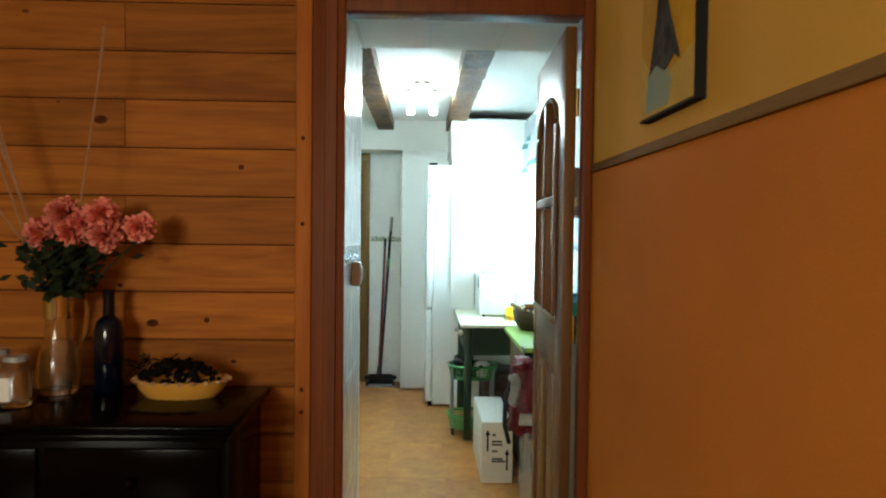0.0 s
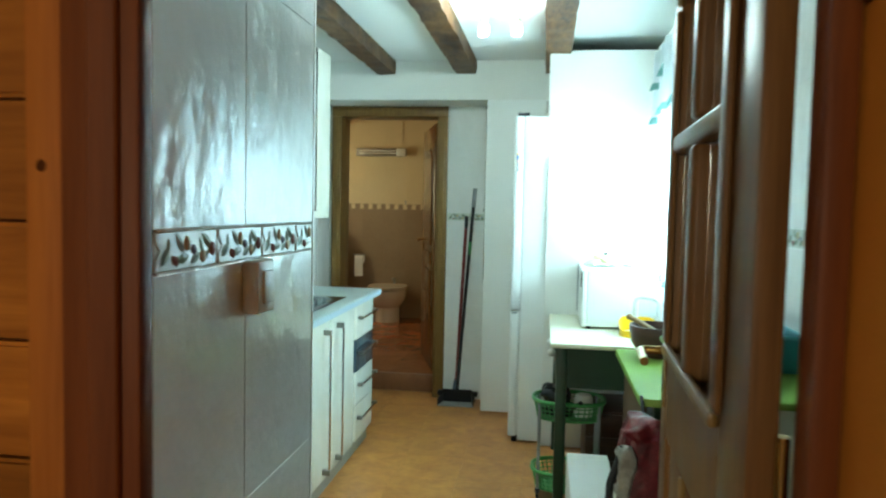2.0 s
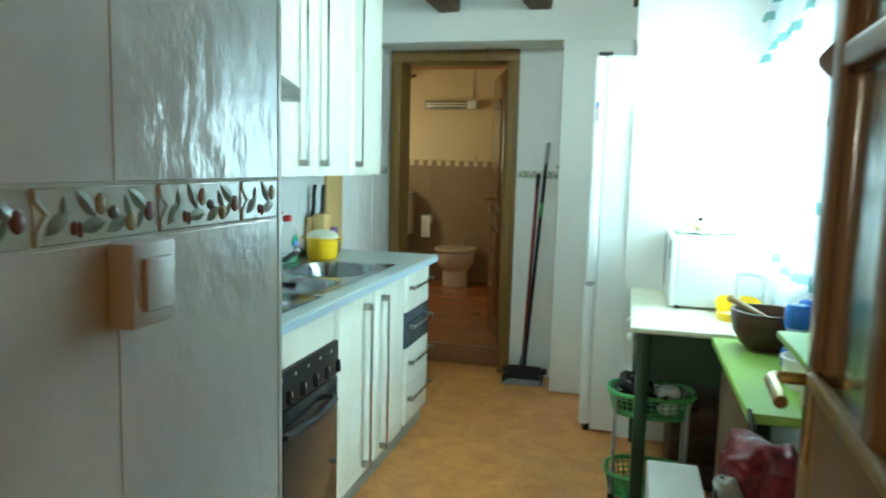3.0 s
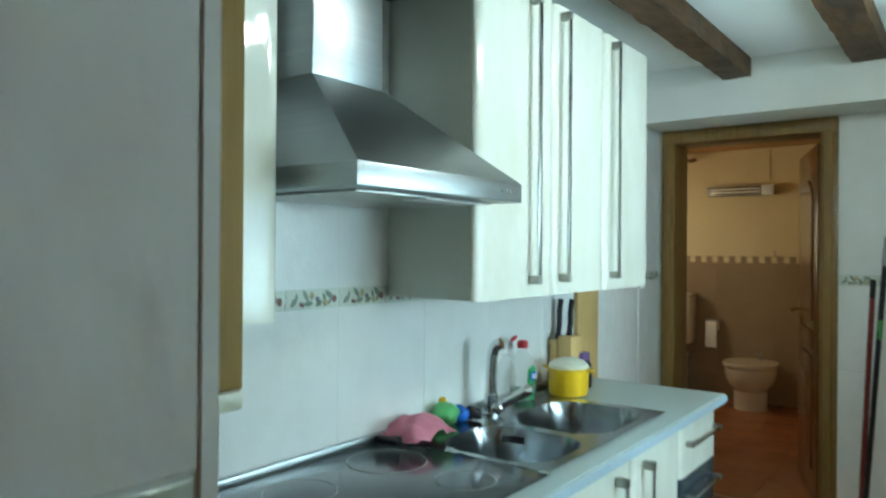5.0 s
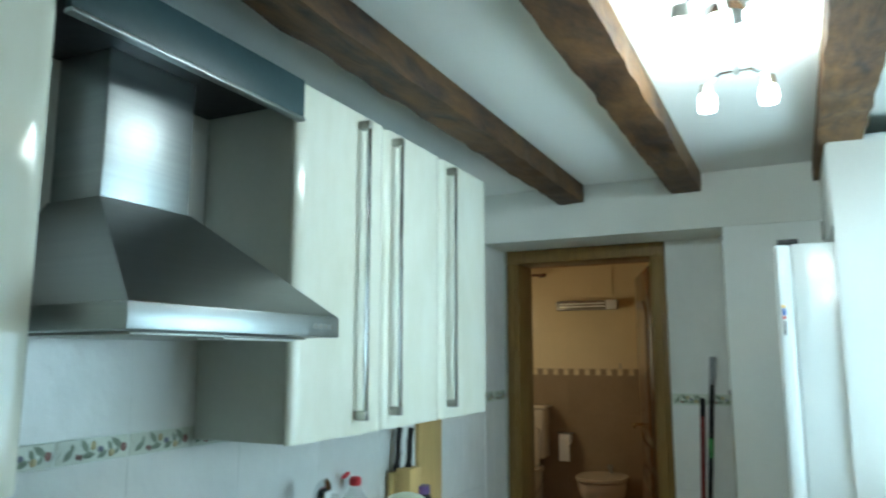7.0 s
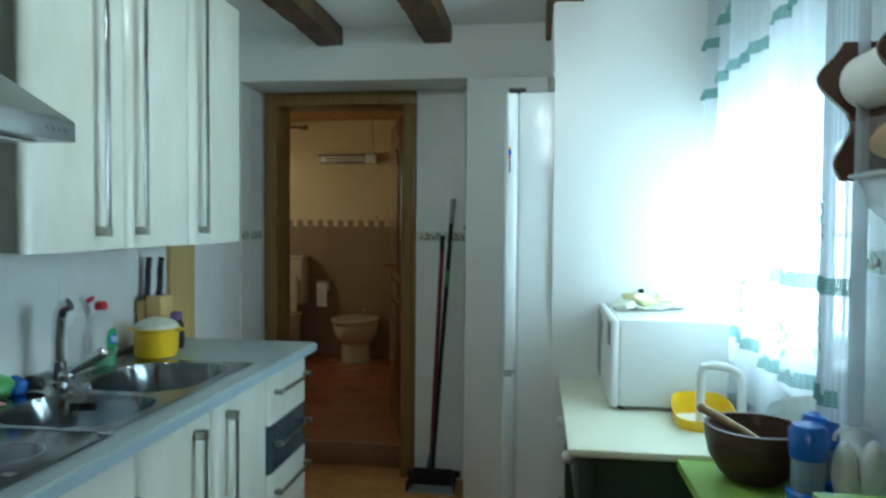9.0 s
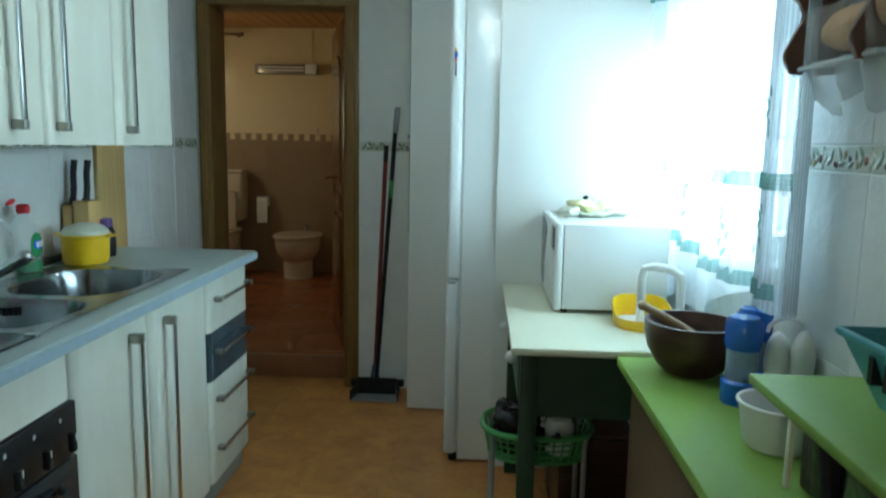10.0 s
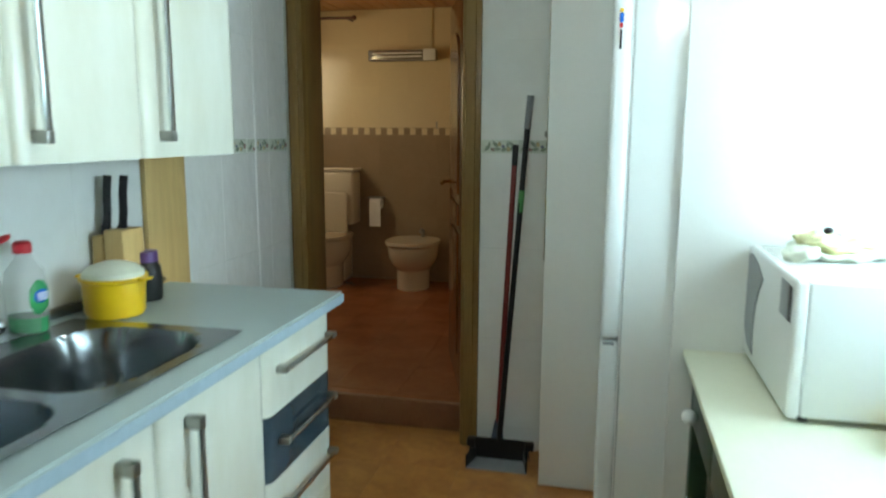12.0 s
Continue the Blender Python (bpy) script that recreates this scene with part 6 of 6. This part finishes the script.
def tile_mesh(w, h, t, material, axis, key):
    k = (round(w, 3), round(h, 3), axis, key, material.name)
    if k not in CACHE:
        s = {"x": (t, w, h), "y": (w, t, h), "z": (w, h, t)}[axis]
        bm = box(-s[0] / 2, s[0] / 2, -s[1] / 2, s[1] / 2, -s[2] / 2, s[2] / 2, min(0.0011, t * 0.4), 1)
        me = bpy.data.meshes.new(key)
        bm.to_mesh(me)
        bm.free()
        me.materials.append(material)
        CACHE[k] = me
    return CACHE[k]


def lay(parent, key, material, axis, const, us, vs, t=0.008, gap=0.0011, skip=None):
    """Rows of tiles whose middle plane lies at const; us and vs are the joints along both ways."""
    for a, b in zip(us, us[1:]):
        for c, d in zip(vs, vs[1:]):
            if skip and skip((a + b) / 2, (c + d) / 2):
                continue
            u, v = (a + b) / 2, (c + d) / 2
            ob = new(key, tile_mesh(b - a - gap, d - c - gap, t, material, axis, key))
            ob.location = {"x": (const, u, v), "y": (u, const, v), "z": (u, v, const)}[axis]
            ob.parent = parent


def steps(a, b, anchor, pitch):
    k = math.ceil((a - anchor) / pitch + 1e-6)
    out = [a]
    while anchor + k * pitch < b - 1e-6:
        if anchor + k * pitch - out[-1] > 0.02:
            out.append(anchor + k * pitch)
        k += 1
    return out + [b]


def border_mesh(axis, sign, w, seed):
    """A relief border tile: leaves and fruit on a pale ground with zigzag ends."""
    k = ("border", axis, sign, seed, round(w, 3))
    if k in CACHE:
        return CACHE[k]
    rnd = random.Random(seed)
    bm = box(-w / 2, w / 2, -0.004, 0.004, -0.0265, 0.0265, 0.002, 1)
    size = w / 0.167 if w > 0.15 else 1.0

    def blob(d, v, ru, rv, index):
        if d * size > w - 0.006:
            return
        before = set(bm.faces)
        bmesh.ops.create_icosphere(bm, subdivisions=2, radius=1, matrix=Matrix.Translation((w / 2 - d * size, 0.0035, v)) @ Matrix.Diagonal((ru, 0.004, rv, 1)))
        for f in set(bm.faces) - before:
            f.material_index = index

    def leaf_shape(d, v, length, width, turn):
        """A pointed leaf with a raised midrib, its middle d metres from the tile's end."""
        if d * size > w - 0.012:
            return
        m = Matrix.Translation((w / 2 - d * size, 0.0042, v)) @ pose(0, 0, 0, 0, turn + rnd.uniform(-8, 8), 0)
        rib = [m @ Vector((length * (k / 4 - 0.5), 0.002 * math.sin(math.pi * k / 4), 0)) for k in range(5)]
        for sgn in (-1, 1):
            rim = [m @ Vector((length * (k / 4 - 0.5), 0.0, sgn * width * math.sin(math.pi * k / 4) ** 0.8)) for k in range(1, 4)]
            a, b = [bm.verts.new(p) for p in rib], [bm.verts.new(p) for p in rim]
            for f in ((a[0], a[1], b[0]), (a[1], a[2], b[1], b[0]), (a[2], a[3], b[2], b[1]), (a[3], a[4], b[2])):
                bm.faces.new(f).material_index = 1

    for d, v, length, width, turn in ((0.028, -0.006, 0.030, 0.0065, 40), (0.036, 0.008, 0.018, 0.004, 80), (0.064, 0.010, 0.032, 0.006, -50), (0.072, -0.011, 0.030, 0.006, 12),
                                      (0.105, -0.012, 0.026, 0.006, 25), (0.122, 0.004, 0.024, 0.005, -70), (0.138, 0.010, 0.034, 0.0065, -40), (0.140, -0.008, 0.020, 0.004, 60)):
        leaf_shape(d, v, length * 1.2, width * 1.25, turn)
    for d, v, ru, rv, index in ((0.048, -0.012, 0.004, 0.007, 2), (0.055, -0.014, 0.003, 0.008, 2), (0.083, 0.009, 0.008, 0.011, 3), (0.100, 0.0, 0.008, 0.007, 4),
                                (0.126, -0.011, 0.009, 0.010, 3), (0.155, -0.002, 0.009, 0.011, 2)):
        blob(d, v, ru, rv, index)
    zig = ((0.004, 0.025), (0.004, 0.015), (0.016, 0.002), (0.004, -0.013), (0.004, -0.025))
    for (d0, z0), (d1, z1) in zip(zig, zig[1:]):
        cyl(Vector((w / 2 - d0, 0.0028, z0)), Vector((w / 2 - d1, 0.0028, z1)), 0.0030, seg=8, bm=bm)
    turn = {("y", -1): 180, ("y", 1): 0, ("x", 1): -90, ("x", -1): 90}[(axis, sign)]
    bmesh.ops.rotate(bm, verts=bm.verts, cent=(0, 0, 0), matrix=Matrix.Rotation(radians(turn), 3, "Z"))
    me = bpy.data.meshes.new("border_tile")
    bm.to_mesh(me)
    bm.free()
    for m in (BORDER, LEAF_GREEN, FRUIT_RED, FRUIT_YELLOW, FRUIT_BLUE):
        me.materials.append(m)
    me.polygons.foreach_set("use_smooth", [True] * len(me.polygons))
    me.set_sharp_from_angle(angle=radians(40))
    CACHE[k] = me
    return me


def lay_border(parent, axis, sign, const, us, z=1.3285):
    for k, (a, b) in enumerate(zip(us, us[1:])):
        ob = new("border_tile", border_mesh(axis, sign, b - a - 0.002, k % 4))
        ob.location = (const, (a + b) / 2, z) if axis == "x" else ((a + b) / 2, const, z)
        ob.parent = parent


ROWS = [0.0, 0.10, 0.50, 0.90, 1.30]
UPPER = [1.357, 1.757, 2.157, 2.379]
# short wall
us = [5.200, 5.477, 5.812]
lay(stub, "tile", TILE, "x", 0.382, us, [0.0, 0.10, 0.50, 0.90, 1.30])
lay(stub, "tile", TILE, "x", 0.382, us, [1.357, 1.757, 2.154])
lay_border(stub, "x", 1, 0.382, [5.20, 5.375, 5.542, 5.709, 5.812])
solo("trim_corner", box(0.370, 0.3868, 5.8125, 5.822, 0, 2.154), MELAMINE, "slim white corner strip of the tiling", "trim", "structure")
# wall behind the counter
us = steps(5.815, 9.497, 6.24, 0.385)
lay(wall_w, "tile", TILE, "x", WX + 0.002, us, ROWS, skip=lambda u, v: u < 8.3 and v < 0.88)
lay(wall_w, "tile", TILE, "x", WX + 0.002, us, UPPER)
lay_border(wall_w, "x", 1, WX + 0.002, steps(5.815, 9.497, 6.24, 0.1925))
solo("trim_upright", box(WX + 0.0062, WX + 0.011, 9.195, 9.207, 0, 2.118, 0.001), WHITE_PLASTIC, "white upright strip in the tiled corner", "trim", "structure")
# far wall
us = [0.157, 0.46]
lay(wall_n, "tile", TILE, "y", NY - 0.002, us, ROWS)
lay(wall_n, "tile", TILE, "y", NY - 0.002, us, [1.357, 1.757, 2.119])
lay_border(wall_n, "y", -1, NY - 0.002, [0.157, 0.31, 0.46])
# window wall
us = steps(5.264, W0, 7.12, 0.385)
lay(wall_e, "tile", TILE, "x", EX - 0.002, us, [0.0, 0.10, 0.50, 0.90, 1.30])
lay(wall_e, "tile", TILE, "x", EX - 0.002, us, UPPER)
lay_border(wall_e, "x", -1, EX - 0.002, steps(5.9, W0, 7.12, 0.1925))
lay(wall_e, "tile", TILE, "x", EX - 0.002, steps(W0, 9.497, 7.505, 0.385), [0.5, WZ0 - 0.031], skip=None)
lay(wall_e, "tile", TILE, "x", EX - 0.002, [W1, 8.56], [WZ0, 1.357, 1.757, 2.157, 2.379])
# kitchen floor
lay(floor_k, "floor_tile", FLOOR, "z", -0.0045, steps(-0.60, 1.555, 0.125, 0.33), steps(5.17, 9.614, 8.25, 0.33), t=0.009, gap=0.0006)
# bathroom
lay(floor_b, "floor_tile", TERRA, "z", 0.1305, steps(-2.04, 0.24, -0.28, 0.33), steps(9.702, 12.28, 10.05, 0.33), t=0.009, gap=0.0006)
us = steps(-2.04, 0.24, -1.2, 0.25)
lay(bath_n, "bath_tile", BATH_TILE, "y", 12.288, us, [0.135, 0.34, 0.68, 1.02, 1.36], gap=0.0005)
lay(bath_n, "bath_tile", BATH_CREAM, "y", 12.288, us, [1.42, 1.76, 2.10, 2.37], gap=0.0004)
for k in range(23):
    for j, m in ((0, BATH_CREAM), (1, BATH_TILE)):
        ob = new("mosaic_tile", tile_mesh(0.048, 0.055, 0.008, m, "y", "mosaic_" + "ab"[j]))
        ob.location = (-2.01 + 0.1 * k + 0.05 * j, 12.288, 1.39)
        ob.parent = bath_n
# hall boards, with butt joints in every other row
PITCH, Z0 = 0.1535, 1.979 - 12 * 0.1535


def board_mesh(w, h):
    k = ("board", round(w, 3), round(h, 3))
    if k not in CACHE:
        bm = box(-w / 2, w / 2, -0.008, 0.008, -h / 2, h / 2)
        front = [e for e in bm.edges if all(v.co.y < 0 for v in e.verts) and abs(e.verts[0].co.z - e.verts[1].co.z) < 1e-5]
        bmesh.ops.bevel(bm, geom=front, offset=0.0055, segments=2, affect="EDGES")
        me = bpy.data.meshes.new("board")
        bm.to_mesh(me)
        bm.free()
        me.materials.append(PINE)
        CACHE[k] = me
    return CACHE[k]


rnd = random.Random(5)
for k in range(-1, 16):
    z0 = Z0 + k * PITCH
    z1 = min(z0 + PITCH, 2.46)
    if z1 < 0.02 or z0 > 2.4:
        continue
    z0 = max(z0, 0.0)
    cut = {0: -0.31, 1: 0.2325}.get(k % 2)
    spans = [(-2.44, -1.1 - 0.3 * (k % 3)), (-1.1 - 0.3 * (k % 3), cut)] + ([(cut, 0.232)] if cut < 0.2 else [])
    for a, b in spans:
        ob = new("board", board_mesh(b - a - 0.002, z1 - z0 - 0.0045))
        ob.location = ((a + b) / 2, 5.2005, (z0 + z1) / 2)
        ob.parent = wall_hn
for x, z, rx, rz in ((-0.223, 1.110, 0.029, 0.017), (-0.051, 1.121, 0.013, 0.012), (0.057, 1.614, 0.014, 0.012), (-0.520, 1.813, 0.007, 0.005), (-0.387, 1.758, 0.031, 0.019), (-0.325, 1.231, 0.014, 0.009), (-0.621, 2.095, 0.017, 0.008), (0.035, 0.988, 0.014, 0.008),
                     (-0.9, 1.32, 0.014, 0.010), (-1.2, 1.62, 0.02, 0.012)):
    ob = finish("knot", ball((x, 5.1925, z), rx * 0.7, 0.0008, rz * 0.75), KNOT)
    ob.parent = wall_hn
for z in (1.707, 1.434, 0.902, 0.829):
    ob = finish("knot", ball((0.257, 5.172, z), 0.007, 0.0012, 0.008), KNOT)
    ob.parent = wall_hn
